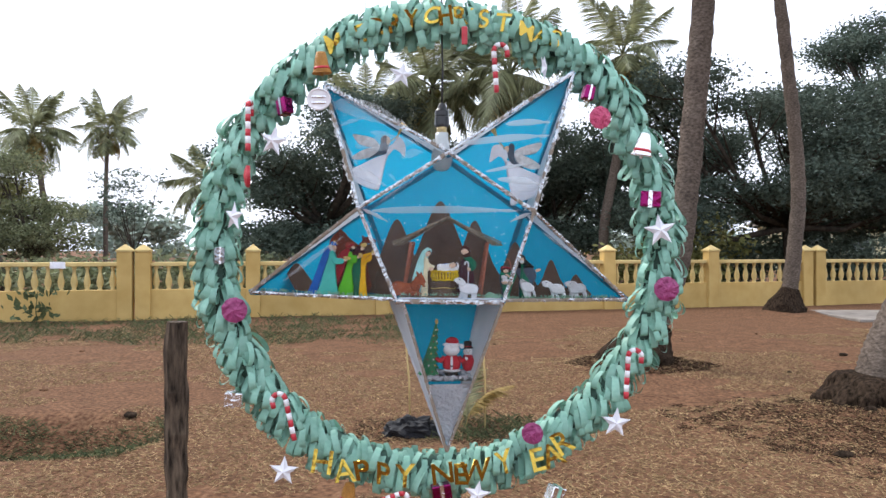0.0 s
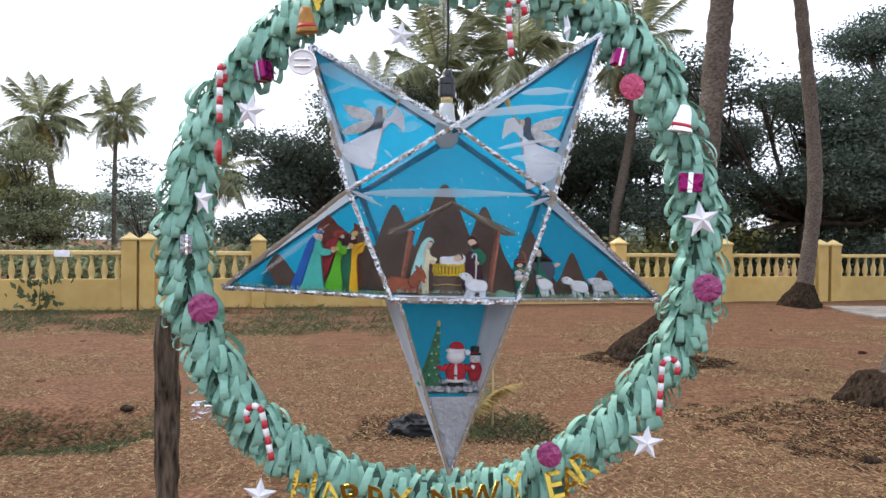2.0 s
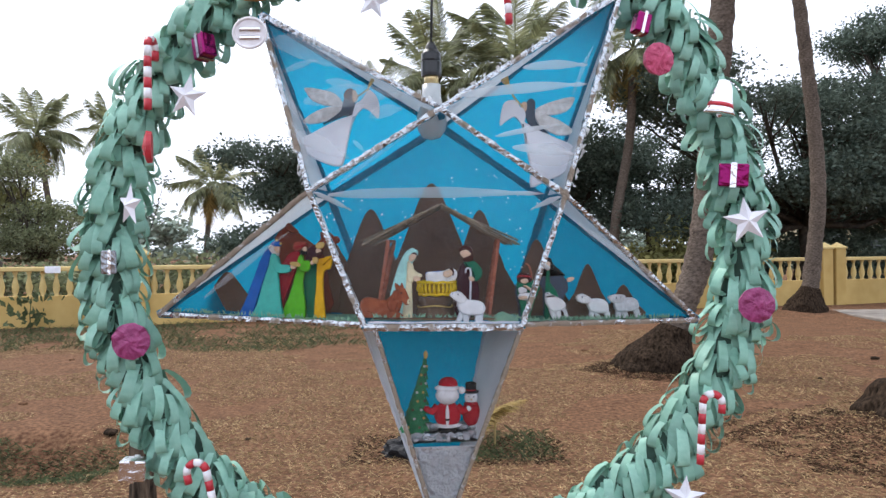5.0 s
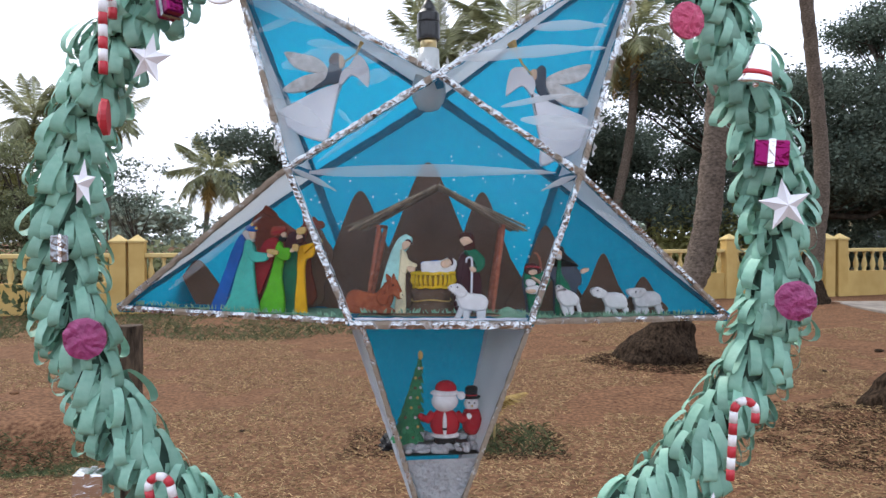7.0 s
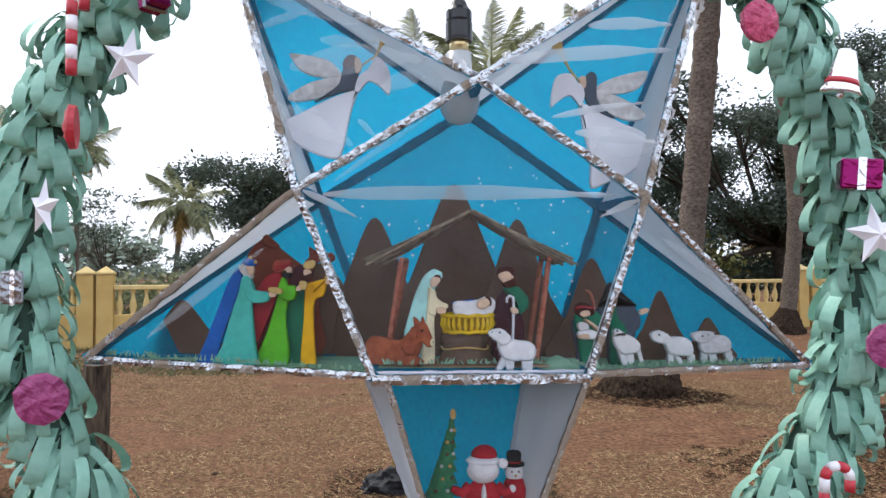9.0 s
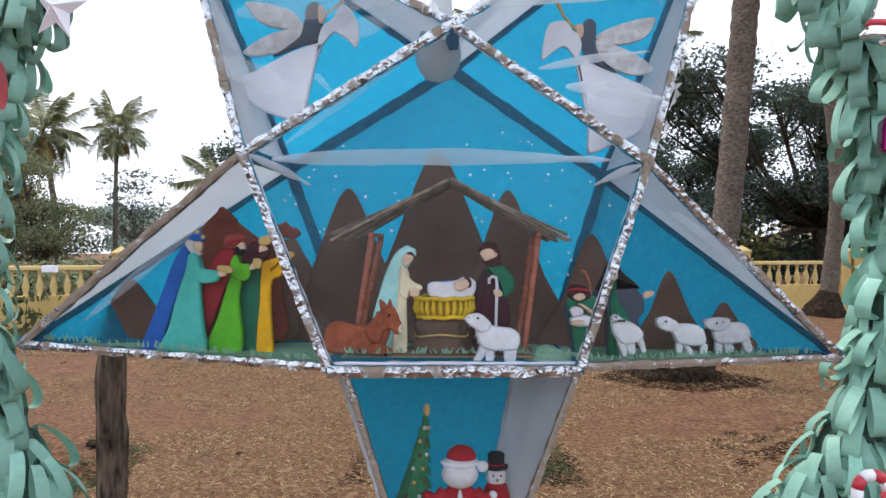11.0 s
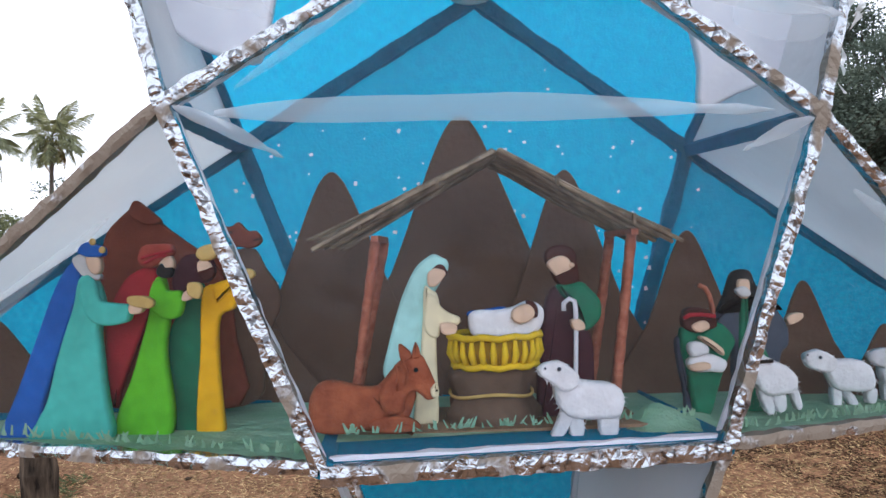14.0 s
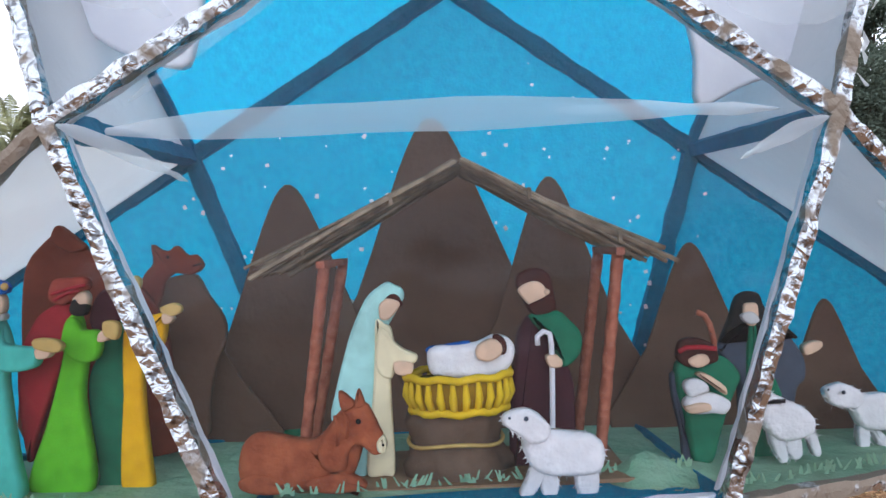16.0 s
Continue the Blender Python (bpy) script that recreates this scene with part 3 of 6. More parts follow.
BAG = material("black_plastic", (.006, .006, .007), (.014, .014, .016), 20, 0.6, 0.5, 25, spec=0.2)
bm = bmesh.new()
bmesh.ops.create_uvsphere(bm, u_segments=36, v_segments=20, radius=1)
for v in bm.verts:
    v.co *= 1 + .35 * noise.noise(v.co * 2.1) + .22 * noise.noise(v.co * 5.5)
bmesh.ops.transform(bm, matrix=pose(-.24, 5.5, .03) @ Matrix.Diagonal((.20, .15, .11, 1)), verts=bm.verts[:])
solid("plastic_bag", bm, BAG, (-.24, 5.5, 0), "crumpled black plastic bag lying on the soil", "bag")

CANE = material("dry_cane", (.36, .26, .10), (.48, .36, .16), 25, 0.8)
seedling = thing("seedling", (.18, 5.6, 0), "coconut seedling tied to thin canes", "plant")
for x0, x1, y, h in ((.325, .31, 5.6, .72), (-.27, -.30, 5.9, .62), (.05, .12, 5.75, .55)):
    bm = bmesh.new(); tube(bm, [(x0, y, -.05), ((x0 + x1) / 2 + .01, y, h / 2), (x1, y, h)], .008, 6)
    part("cane", bm, CANE, seedling, smooth=True)
for k, (lift, turn, s) in enumerate(((72, 40, .20), (60, -20, .25), (80, 150, .18))):
    ob = new("frond", DRY[0] if k == 1 else FRONDS[0]); ob.parent = seedling
    ob.matrix_basis = pose(0, 0, .05, 0, -lift, turn) @ Matrix.Diagonal((s, s, s, 1))
blades("pit_grass", 700, (-.1, .75, 5.3, 6.1), .07, WEED, "dark weeds round the seedling", .9, 8)

bm = bmesh.new(); box(bm, (-7.54, WALL_Y - 7.54 * WALL_SLOPE - .13, 1.10), (.30, .02, .13)); solid("notice_board", bevelled(bm, .005), WHITE_CARD, (-7.62, WALL_Y - 7.62 * WALL_SLOPE - .13, .985), "small white notice board fixed to the wall rail", "notice board")
sprout = thing("sprout", (-7.6, 13.5, 0), "young green plant at the foot of the wall", "plant")
bm = bmesh.new(); tube(bm, [(-7.6, 13.5, -.03), (-7.62, 13.5, .3), (-7.58, 13.5, .62)], [.012, .01, .006], 6); part("stem", bm, WEED, sprout)
rng = np.random.default_rng(8)
v, f = leaf_quads(rng, np.array((0, 0, .12)) + rng.normal(size=(60, 3)) * np.array((.2, .2, .05)) + np.array((0, 0, 1)) * rng.choice((0.05, .2, .48), 60)[:, None], .09)
ob = new("leaves", raw_mesh("leaves", v, f, WEED)); ob.parent = sprout

# the surroundings, drawn for an eye 1.42 m up, brought to true size
SETTING = Matrix.Scale(EYE / 1.42, 4)
before = set(scene.objects)
for ob in before:
    if ob.parent is None and ob.type not in ("CAMERA", "LIGHT"):
        ob.matrix_basis = SETTING @ ob.matrix_basis

# ---- paper wreath ----
WC, WX, WR, WY = Vector((-.022, 2.375, 1.433)), .710, .730, .062


def hoop_radius(a):
    """The hoop is a little pulled out at one shoulder."""
    a = (a + math.pi) % (2 * math.pi) - math.pi
    return 1 + .078 * math.exp(-((a - .80) / .42) ** 2) + .02 * math.exp(-((a + .45) / .3) ** 2) + .052 * math.exp(-(a / .45) ** 2) + .022 * math.exp(-((a - 1.6) / .5) ** 2)
wreath = thing("paper_wreath", WC, "round hanging wreath of looped sea-green paper strips", "wreath")


def loop_mesh(seed, length, belly, width, m):
    r = random.Random(seed)
    bm = bmesh.new()
    prev, n = None, 14
    twist, lean = r.uniform(-.35, .35), r.uniform(-.2, .2)
    for k in range(n + 1):
        s = k / n
        z = -length * (1 - math.cos(2 * math.pi * s)) / 2
        y = -belly * math.sin(2 * math.pi * s) * (.35 + .65 * math.sin(math.pi * s)) - .25 * belly * math.sin(math.pi * s)
        c, q = math.cos(twist * -z / length), math.sin(twist * -z / length)
        w = width / 2 * (.75 + .25 * math.sin(math.pi * s))
        x0 = lean * z
        cur = [bm.verts.new((x0 + w * e * c, y + w * e * q, z)) for e in (-1, 1)]
        if prev:
            bm.faces.new((prev[0], prev[1], cur[1], cur[0]))
        prev = cur
    return mesh_of("loop", bm, m, True)


LOOPS = [loop_mesh(k, L, b, w, PAPER_GREEN) for k, (L, b, w) in enumerate(((.086, .021, .026), (.094, .018, .027), (.078, .024, .024), (.098, .019, .028), (.082, .016, .024), (.090, .026, .027)))]


def loop_pose(theta, phi, r, lift=0.0):
    radial = Vector((math.cos(theta), 0, math.sin(theta)))
    nrm = (radial * math.sin(phi) + Vector((0, -1, 0)) * math.cos(phi)).normalized()
    k = hoop_radius(theta)
    p = WC + Vector((radial.x * WX * k, radial.x * WX * WY, radial.z * WR * k)) + nrm * (.036 + r.uniform(-.010, .012)) + Vector((0, 0, .02))
    d = (Vector((0, 0, -1)) + nrm * r.uniform(.12, .40) + radial * .08 + Vector((r.gauss(0, .2), r.gauss(0, .1), r.gauss(0, .1)))).normalized()
    y = nrm - d * nrm.dot(d)
    if y.length < .2:
        y = Vector((0, -1, 0)) - d * -d.y
    y = (y.normalized() + Vector((r.gauss(0, .25), 0, 0))).normalized()
    y = (y - d * y.dot(d)).normalized()
    x = y.cross(d).normalized()
    m = Matrix((x, -y, -d)).transposed().to_4x4()
    if m.determinant() < 0:
        m = Matrix((-x, -y, -d)).transposed().to_4x4()
    return Matrix.Translation(p) @ m


r = random.Random(77)
rest_v, rest_f = [], []
ROWS_ROUND = 130
for row in range(ROWS_ROUND):
    th = 2 * math.pi * (row + r.uniform(-.3, .3)) / ROWS_ROUND
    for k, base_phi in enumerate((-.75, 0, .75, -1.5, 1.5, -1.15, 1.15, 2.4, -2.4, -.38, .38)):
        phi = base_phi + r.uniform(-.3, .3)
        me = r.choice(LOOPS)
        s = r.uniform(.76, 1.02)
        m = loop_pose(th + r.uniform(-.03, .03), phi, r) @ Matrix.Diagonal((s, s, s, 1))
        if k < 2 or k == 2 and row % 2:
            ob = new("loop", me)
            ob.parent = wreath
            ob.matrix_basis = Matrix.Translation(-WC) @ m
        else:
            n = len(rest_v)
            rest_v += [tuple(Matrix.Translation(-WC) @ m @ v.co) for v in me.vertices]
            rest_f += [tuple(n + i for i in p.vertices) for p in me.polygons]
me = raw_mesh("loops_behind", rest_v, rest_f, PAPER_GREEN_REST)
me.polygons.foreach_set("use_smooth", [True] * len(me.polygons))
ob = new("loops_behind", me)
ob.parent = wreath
tagged(ob, kind="stuff")
bm = bmesh.new()
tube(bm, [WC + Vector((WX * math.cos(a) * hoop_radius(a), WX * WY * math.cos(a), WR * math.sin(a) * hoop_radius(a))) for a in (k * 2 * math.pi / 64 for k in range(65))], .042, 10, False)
part("hoop", bm, CORE, wreath, "dark green hoop with the shade between loops in its colour", smooth=True)
for x, lean in ((-.26, -.06), (.25, .05)):
    z = WC.z + (WR ** 2 - x * x) ** .5
    bm = bmesh.new()
    tube(bm, [(x, 2.375, z), (x - lean, 2.375, z + 1.2)], .0025, 5)
    part("hanging_cord", bm, WHITE_CARD, wreath, "thin pale hanging cord")

# ---- star lantern shell ----
T = {k: Vector(v) for k, v in dict(tl=(-.37, 2.258, 1.934), tr=(.414, 2.288, 1.981), l=(-.615, 2.30, 1.282), r=(.598, 2.349, 1.256), b=(.012, 2.245, .79)).items()}
F = {k: Vector(v) for k, v in dict(t=(.019, 2.205, 1.716), l=(-.256, 2.19, 1.545), r=(.282, 2.233, 1.535), bl=(-.143, 2.178, 1.268), br=(.188, 2.222, 1.262)).items()}
B = {k: v + Vector((-.004, .285, .010 if k in "tlr" else -.008)) for k, v in F.items()}
# the lower arm is a box of its own, skewed to one side
F["lo_l"], F["lo_r"] = Vector((-.120, 2.188, 1.256)), Vector((.184, 2.224, 1.252))
B["lo_l"], B["lo_r"] = Vector((-.186, 2.45, 1.262)), Vector((.128, 2.47, 1.258))
star = thing("star_lantern", (.012, 2.3, .80), "large blue five-pointed star lantern edged in crumpled silver foil", "lantern")
ARMS = {"tl": ("t", "l"), "tr": ("r", "t"), "l": ("l", "bl"), "r": ("br", "r"), "b": ("lo_l", "lo_r")}


def sheet(name, pts, m, label="", lift=0.0, parent=None, cuts=3, rough=0.0, shadow=True):
    """A thin sheet over corner points, slightly wavy."""
    bm = bmesh.new()
    bm.faces.new([bm.verts.new(p) for p in pts])
    bmesh.ops.triangulate(bm, faces=bm.faces[:])
    bmesh.ops.subdivide_edges(bm, edges=bm.edges[:], cuts=cuts, use_grid_fill=True)
    for v in bm.verts:
        if not v.is_boundary:
            v.co.y += lift + rough * noise.noise(v.co * 9)
        else:
            v.co.y += lift
    ob = part(name, bm, m, parent or star, label, smooth=True)
    ob.visible_shadow = shadow
    return ob


def edge(a, b, m, wide, deep, label, seed, name="foil_edge"):
    """A foil-wrapped stick with uneven faces."""
    bm = bmesh.new()
    a, b = Vector(a), Vector(b)
    d = (b - a).normalized()
    out = Vector((0, -1, 0)); out = (out - d * out.dot(d)).normalized()
    side = d.cross(out)
    foil = name == "foil_edge"
    r, prev, at = random.Random(seed), None, 0.0
    length = (b - a).length
    while at <= 1.0:
        p = a.lerp(b, at)
        j = [noise.noise(Vector((at * length * 58, seed * 3.1, q * 5.7))) * .0022 for q in range(4)]
        w, lift = wide / 2, [r.uniform(-.0009, .0009) if foil else 0.0 for q in range(3)]
        skew = [d * (r.uniform(-.0016, .0016) if foil and .01 < at < .99 else 0.0) for q in range(3)]
        cur = [bm.verts.new(q) for q in (p + side * (-w + j[0]) + out * (deep * .5 + lift[0]) + skew[0], p + out * (deep * .5 + .0012 + lift[1]) + skew[1], p + side * (w + j[1]) + out * (deep * .5 + j[2] + lift[2]) + skew[2], p + side * (w + j[3]) - out * deep * .5, p + side * (-w - j[1]) - out * deep * .5)]
        if prev:
            for q in range(5):
                bm.faces.new((prev[q], prev[(q + 1) % 5], cur[(q + 1) % 5], cur[q]))
        else:
            bm.faces.new(cur)
        prev = cur
        if at == 1.0:
            break
        at = min(1.0, at + (r.uniform(.0025, .008) if foil else .012) / length)
    bm.faces.new(prev[::-1])
    if foil:
        bmesh.ops.triangulate(bm, faces=bm.faces[:], quad_method="ALTERNATE")
    return part(name, bm, m, star, label)


s = 0
for arm, (p, q) in ARMS.items():
    for k in (p, q):
        s += 1
        worn = arm in ("l", "r", "b")
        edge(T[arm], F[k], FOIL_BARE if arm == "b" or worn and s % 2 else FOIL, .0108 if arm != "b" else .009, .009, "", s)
        if arm != "b":
            edge(T[arm], B[k], STICK_BLUE, .015, .012, "rear stick in the dark blue of its shadow on the paper", s + 40, "rear_stick")
        else:
            edge(T[arm], B[k], PAPER_WHITE, .008, .008, "white papered rear stick", s + 40, "rear_stick")
        sheet("side_panel", [T[arm], F[k], B[k]], PAPER_WHITE, "white paper side panel", cuts=4, rough=.004)
    sheet("back_panel", [T[arm], B[p], B[q]], PAPER_BLUE, "blue paper back", .006, cuts=4, rough=.003)
    sheet("plastic_cover", [T[arm], F[p], F[q]], FILM, "clear wrinkled plastic film", -.004, cuts=4, rough=.004, shadow=False)
ring = ("t", "l", "bl", "br", "r")
for a, b in zip(ring, ring[1:] + ring[:1]):
    s += 1
    low = Vector((0, 0, -.006 if (a, b) == ("bl", "br") else 0))
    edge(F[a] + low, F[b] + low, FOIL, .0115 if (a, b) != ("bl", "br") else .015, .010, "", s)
    edge(B[a], B[b], STICK_BLUE, .016, .012, "rear stick in the dark blue of its shadow on the paper", s + 40, "rear_stick")
    edge(F[a], B[a], STICK_BLUE, .014, .014, "dark blue cross stick", s + 60, "cross_stick")
    edge(F[a] + Vector((0, .012, 0)), F[b] + Vector((0, .012, 0)), WHITE_CARD, .010, .006, "white card lining", s + 80, "lining")
sheet("back_panel", [B[k] for k in ring], PAPER_BLUE, "blue paper back", .008, cuts=5, rough=.003)
sheet("plastic_cover", [F[k] for k in ring], FILM, "clear wrinkled plastic film", -.005, cuts=5, rough=.004, shadow=False)

# ---- inside the star ----
GRASS_CARD = material("pale_green_card", (.23, .45, .29), (.33, .53, .37), 25, 0.8, 0.4, 60, spec=0.15)
DARK_GREEN_CARD = material("dark_green_card", (.02, .16, .08), (.03, .20, .10), 25, 0.8, spec=0.15)
MOUNTAIN = material("brown_card", (.105, .058, .038), (.155, .093, .064), 14, 0.85, 0.25, 22, spec=0.2)
THATCH = material("dry_thatch", (.13, .095, .065), (.32, .245, .17), 60, 0.9, spec=0.15, random_tone=0.3)
RED_WOOD = material("red_brown_wood", (.26, .06, .03), (.46, .15, .085), 110, 0.7, 0.3, 90)
SNOW = material("cotton_snow", (.82, .82, .86), (.9, .9, .92), 60, 0.95, 1.0, 90, spec=0.1, through_light=0.2)


def felt_material(name, c, k=1.25):
    c = tuple(min(.85, q * 1.08) for q in c)
    return material(name, c, tuple(min(.9, q * k) for q in c), 90, 0.85, 0.10, 500, spec=0.12)


AQUA, BLUE, LIME, RED = felt_material("aqua_felt", (.06, .42, .36)), felt_material("blue_felt", (.01, .10, .40)), felt_material("lime_felt", (.10, .42, .02)), felt_material("red_felt", (.32, .02, .03))
YELLOW, BOTTLE, MAROON, SKIN = felt_material("yellow_felt", (.72, .36, .01)), felt_material("bottle_green_felt", (.01, .13, .07)), felt_material("maroon_felt", (.045, .012, .018)), felt_material("pale_clay", (.60, .42, .30))
CREAM_FELT, PALE_AQUA, FLEECE, DONKEY = felt_material("cream_felt", (.68, .60, .40)), felt_material("pale_aqua_felt", (.32, .58, .55)), material("white_fleece", (.78, .77, .79), (.88, .87, .89), 130, 0.95, 0.22, 260, spec=0.08), material("red_brown_clay", (.25, .058, .026), (.42, .115, .05), 75, 0.8, 0.28, 130, spec=0.15)
CAMEL, HAIR, SLATE, STONE, BASKET, GREY_BEARD = felt_material("camel_card", (.15, .035, .02)), felt_material("dark_hair", (.05, .015, .012)), felt_material("slate_felt", (.05, .065, .09)), felt_material("brown_sacking", (.115, .075, .052)), felt_material("yellow_basket_cane", (.62, .42, .02)), felt_material("grey_wool", (.5, .5, .5))
BLACK = felt_material("black_felt", (.012, .012, .012))
GREY_WOOL = material("grey_white_fleece", (.58, .58, .61), (.74, .74, .77), 130, 0.95, 0.22, 260, spec=0.08)
WING = material("feathery_white_card", (.52, .49, .47), (.82, .80, .79), 70, 0.8, 0.12, 110, spec=0.15)
HAT_RED = felt_material("brick_red_felt", (.20, .035, .025), 1.9)
DULL_GOLD = felt_material("tan_card", (.50, .34, .12))


class Doll:
    """One plain mesh in several materials."""

    def __init__(self, x=0.0, z=0.0):
        self.bm, self.mats, self.count, self.x, self.z = bmesh.new(), [], 0, x, z

    def ink(self, m):
        if m not in self.mats:
            self.mats.append(m)
        self.bm.faces.ensure_lookup_table()
        for f in self.bm.faces[self.count:]:
            f.material_index = self.mats.index(m)
        self.count = len(self.bm.faces)
        return self

    def cut(self, pts, y, m, soft=3, thick=6):
        """A cut and padded shape: its outline in millimetres from the doll's foot, its rim rounded."""
        n, out = len(pts), []
        pts = [Vector((self.x + a / 1000, self.z + b / 1000)) for a, b in pts]
        for i in range(n):
            p0, p1, p2, p3 = [pts[(i + k) % n] for k in (-1, 0, 1, 2)]
            for k in range(3):
                q = k / 3
                out.append(.5 * (2 * p1 + (p2 - p0) * q + (2 * p0 - 5 * p1 + 4 * p2 - p3) * q * q + (3 * p1 - p0 - 3 * p2 + p3) * q ** 3))
        n = len(out)
        turn = 1 if sum(out[k].x * out[(k + 1) % n].y - out[(k + 1) % n].x * out[k].y for k in range(n)) > 0 else -1
        inward = []
        for k in range(n):
            d = out[(k + 1) % n] - out[k - 1]
            inward.append(Vector((-d.y, d.x)).normalized() * turn)
        soft, thick = soft / 1000, thick / 1000
        rings = [[self.bm.verts.new((p.x, y + thick, p.y)) for p in out]]
        for a in (0, 25, 50, 75, 90):
            c, q = soft * (1 - math.cos(radians(a))), soft * math.sin(radians(a))
            rings.append([self.bm.verts.new((p.x + w.x * c, y - q, p.y + w.y * c)) for p, w in zip(out, inward)])
        for r0, r1 in zip(rings, rings[1:]):
            for k in range(n):
                self.bm.faces.new((r0[k], r0[(k + 1) % n], r1[(k + 1) % n], r1[k]))
        self.bm.faces.new(rings[-1]); self.bm.faces.new(rings[0][::-1])
        return self.ink(m)

    def rod(self, pts, y, r, m):
        """A round rod through places in millimetres."""
        r = [k / 1000 for k in r] if isinstance(r, list) else r / 1000
        tube(self.bm, [(self.x + a / 1000, y, self.z + b / 1000) for a, b in pts], r, 8)
        return self.ink(m)

    def dot(self, p, y, r, m):
        r /= 1000
        return self.ball((self.x + p[0] / 1000, y, self.z + p[1] / 1000), (r, r * .6, r), m)

    def shag(self, m, seed):
        """Short tufts of wool standing off the padded body."""
        r = random.Random(seed)
        faces = [f for f in self.bm.faces if self.mats[f.material_index] is m and f.calc_area() > 4e-6 and f.normal.y < .3]
        for f in faces:
            c, big = f.calc_center_median(), len(f.verts) > 4
            for k in range(70 if big else 2):
                v0, v1 = r.choice(f.verts).co, r.choice(f.verts).co
                p = c.lerp(v0.lerp(v1, r.random()), r.random() ** .5)
                d = Vector((r.uniform(-.004, .004), r.uniform(-.0035, -.0005), r.uniform(-.005, .002)))
                w = Vector((r.uniform(-.0008, .0008), 0, r.uniform(-.0008, .0008)))
                self.bm.faces.new([self.bm.verts.new(q) for q in (p - w, p + w, p + d)])
        return self.ink(m)

    def ball(self, c, r, m):
        ball(self.bm, c, r, u=12, v=9)
        return self.ink(m)

    def limb(self, pts, r, m):
        tube(self.bm, pts, r, 8)
        return self.ink(m)

    def done(self, name, at, label, category, group=""):
        return solid(name, self.bm, self.mats, at, label, category, group, smooth=True)


def plane_y(a, b, c, x, z):
    n = (b - a).cross(c - a)
    return a.y - (n.x * (x - a.x) + n.z * (z - a.z)) / n.y


REAR = {k: B[k] + Vector((0, -.004, .003)) for k in ("bl", "br")}
for pts, m, label in (((T["l"], F["bl"], REAR["bl"]), GRASS_CARD, "pale green card floor"), ((T["r"], REAR["br"], F["br"]), GRASS_CARD, "pale green card floor"), ((F["bl"], F["br"], REAR["br"], REAR["bl"]), PAPER_BLUE, "blue paper floor")):
    sheet("floor_card", [p + Vector((0, .004, .002)) for p in pts], m, label, rough=0, cuts=2)
bl, br = F["bl"].lerp(REAR["bl"], .22) + Vector((0, 0, .004)), F["br"].lerp(REAR["br"], .22) + Vector((0, 0, .004))
sheet("floor_card", [bl, br, REAR["br"] + Vector((0, -.03, .004)), REAR["bl"] + Vector((0, -.03, .004))], GRASS_CARD, "pale green card floor", cuts=2)
bm = bmesh.new(); box(bm, (.0, 2.315, 1.2685), (.27, .10, .003)); part("floor_board", bm, felt_material("tan_board", (.22, .14, .085)), star, "brown card under the hut")
bm = bmesh.new(); stick(bm, (-.30, 2.425, 1.268), (-.155, 2.452, 1.266), .003, .012); part("floor_edge", bm, DARK_GREEN_CARD, star, "dark green card strip")
# a crumpled hillock of green card
bm = bmesh.new()
bmesh.ops.create_grid(bm, x_segments=24, y_segments=10, size=.5)
for v in bm.verts:
    u, w = v.co.x, v.co.y
    v.co = Vector((.170 + u * .105, 2.285 + w * .07, 1.262 + .020 * math.exp(-((u + .22) / .22) ** 2 - (w / .3) ** 2) + .008 * math.exp(-((u - .2) / .3) ** 2 - (w / .3) ** 2) + .004 * noise.noise(Vector((u * 9, w * 6, 2)))))
part("floor_hillock", bm, GRASS_CARD, star, "crumpled pale green card hillock", smooth=True)
rf = random.Random(9)
for a, b, back in ((T["l"] + Vector((.03, .006, 0)), F["bl"] + Vector((-.01, .02, 0)), 0), (bl, br, .004), (F["br"] + Vector((.01, .02, 0)), T["r"] + Vector((-.03, .006, 0)), 0)):
    bm = bmesh.new()
    for k in range(int((b - a).length / .0035)):
        p = a.lerp(b, rf.random()) + Vector((0, rf.uniform(-.004, .006), .006))
        h, w, lean = rf.uniform(.004, .010), rf.uniform(.001, .002), rf.uniform(-.005, .005)
        v = [bm.verts.new(p + Vector(q)) for q in ((-w, 0, 0), (w, 0, 0), (w * .4 + lean, -.002, h), (-w * .4 + lean, -.002, h))]
        bm.faces.new(v)
    part("grass_fringe", bm, GRASS_CARD, star, "cut pale green paper fringe", kind="stuff")

for x, z, half, y, base in ((-.157, 1.519, .118, 2.455, 1.258), (-.009, 1.581, .15, 2.462, 1.258), (.108, 1.515, .105, 2.452, 1.258), (.244, 1.442, .085, 2.44, 1.255), (.361, 1.383, .056, 2.41, 1.262), (.44, 1.335, .05, 2.39, 1.262), (-.478, 1.373, .085, 2.355, 1.272), (-.26, 1.42, .09, 2.43, 1.258)):
    h = z - base
    d = Doll(x, base).cut([(a * half * 1000, b * h * 1000) for a, b in ((-1, 0), (-.56, .45), (-.24, .84), (-.07, .99), (.07, .99), (.24, .84), (.58, .45), (1, 0))], y, MOUNTAIN, 1, 3)
    part("mountain", d.bm, MOUNTAIN, star, "rounded brown card mountain", smooth=False)

# paper flecks in the blue sheet
bm = bmesh.new()
for k in range(190):
    x, z = rf.uniform(-.3, .32), rf.uniform(1.33, 1.72)
    s = rf.uniform(.001, .0034)
    y = plane_y(B["l"], B["r"], B["bl"], x, z) - .004
    a = rf.uniform(0, 3)
    bm.faces.new([bm.verts.new((x + s * math.cos(a + q), y, z + s * math.sin(a + q))) for q in (0, 1.2, 2.9, 4.4)])
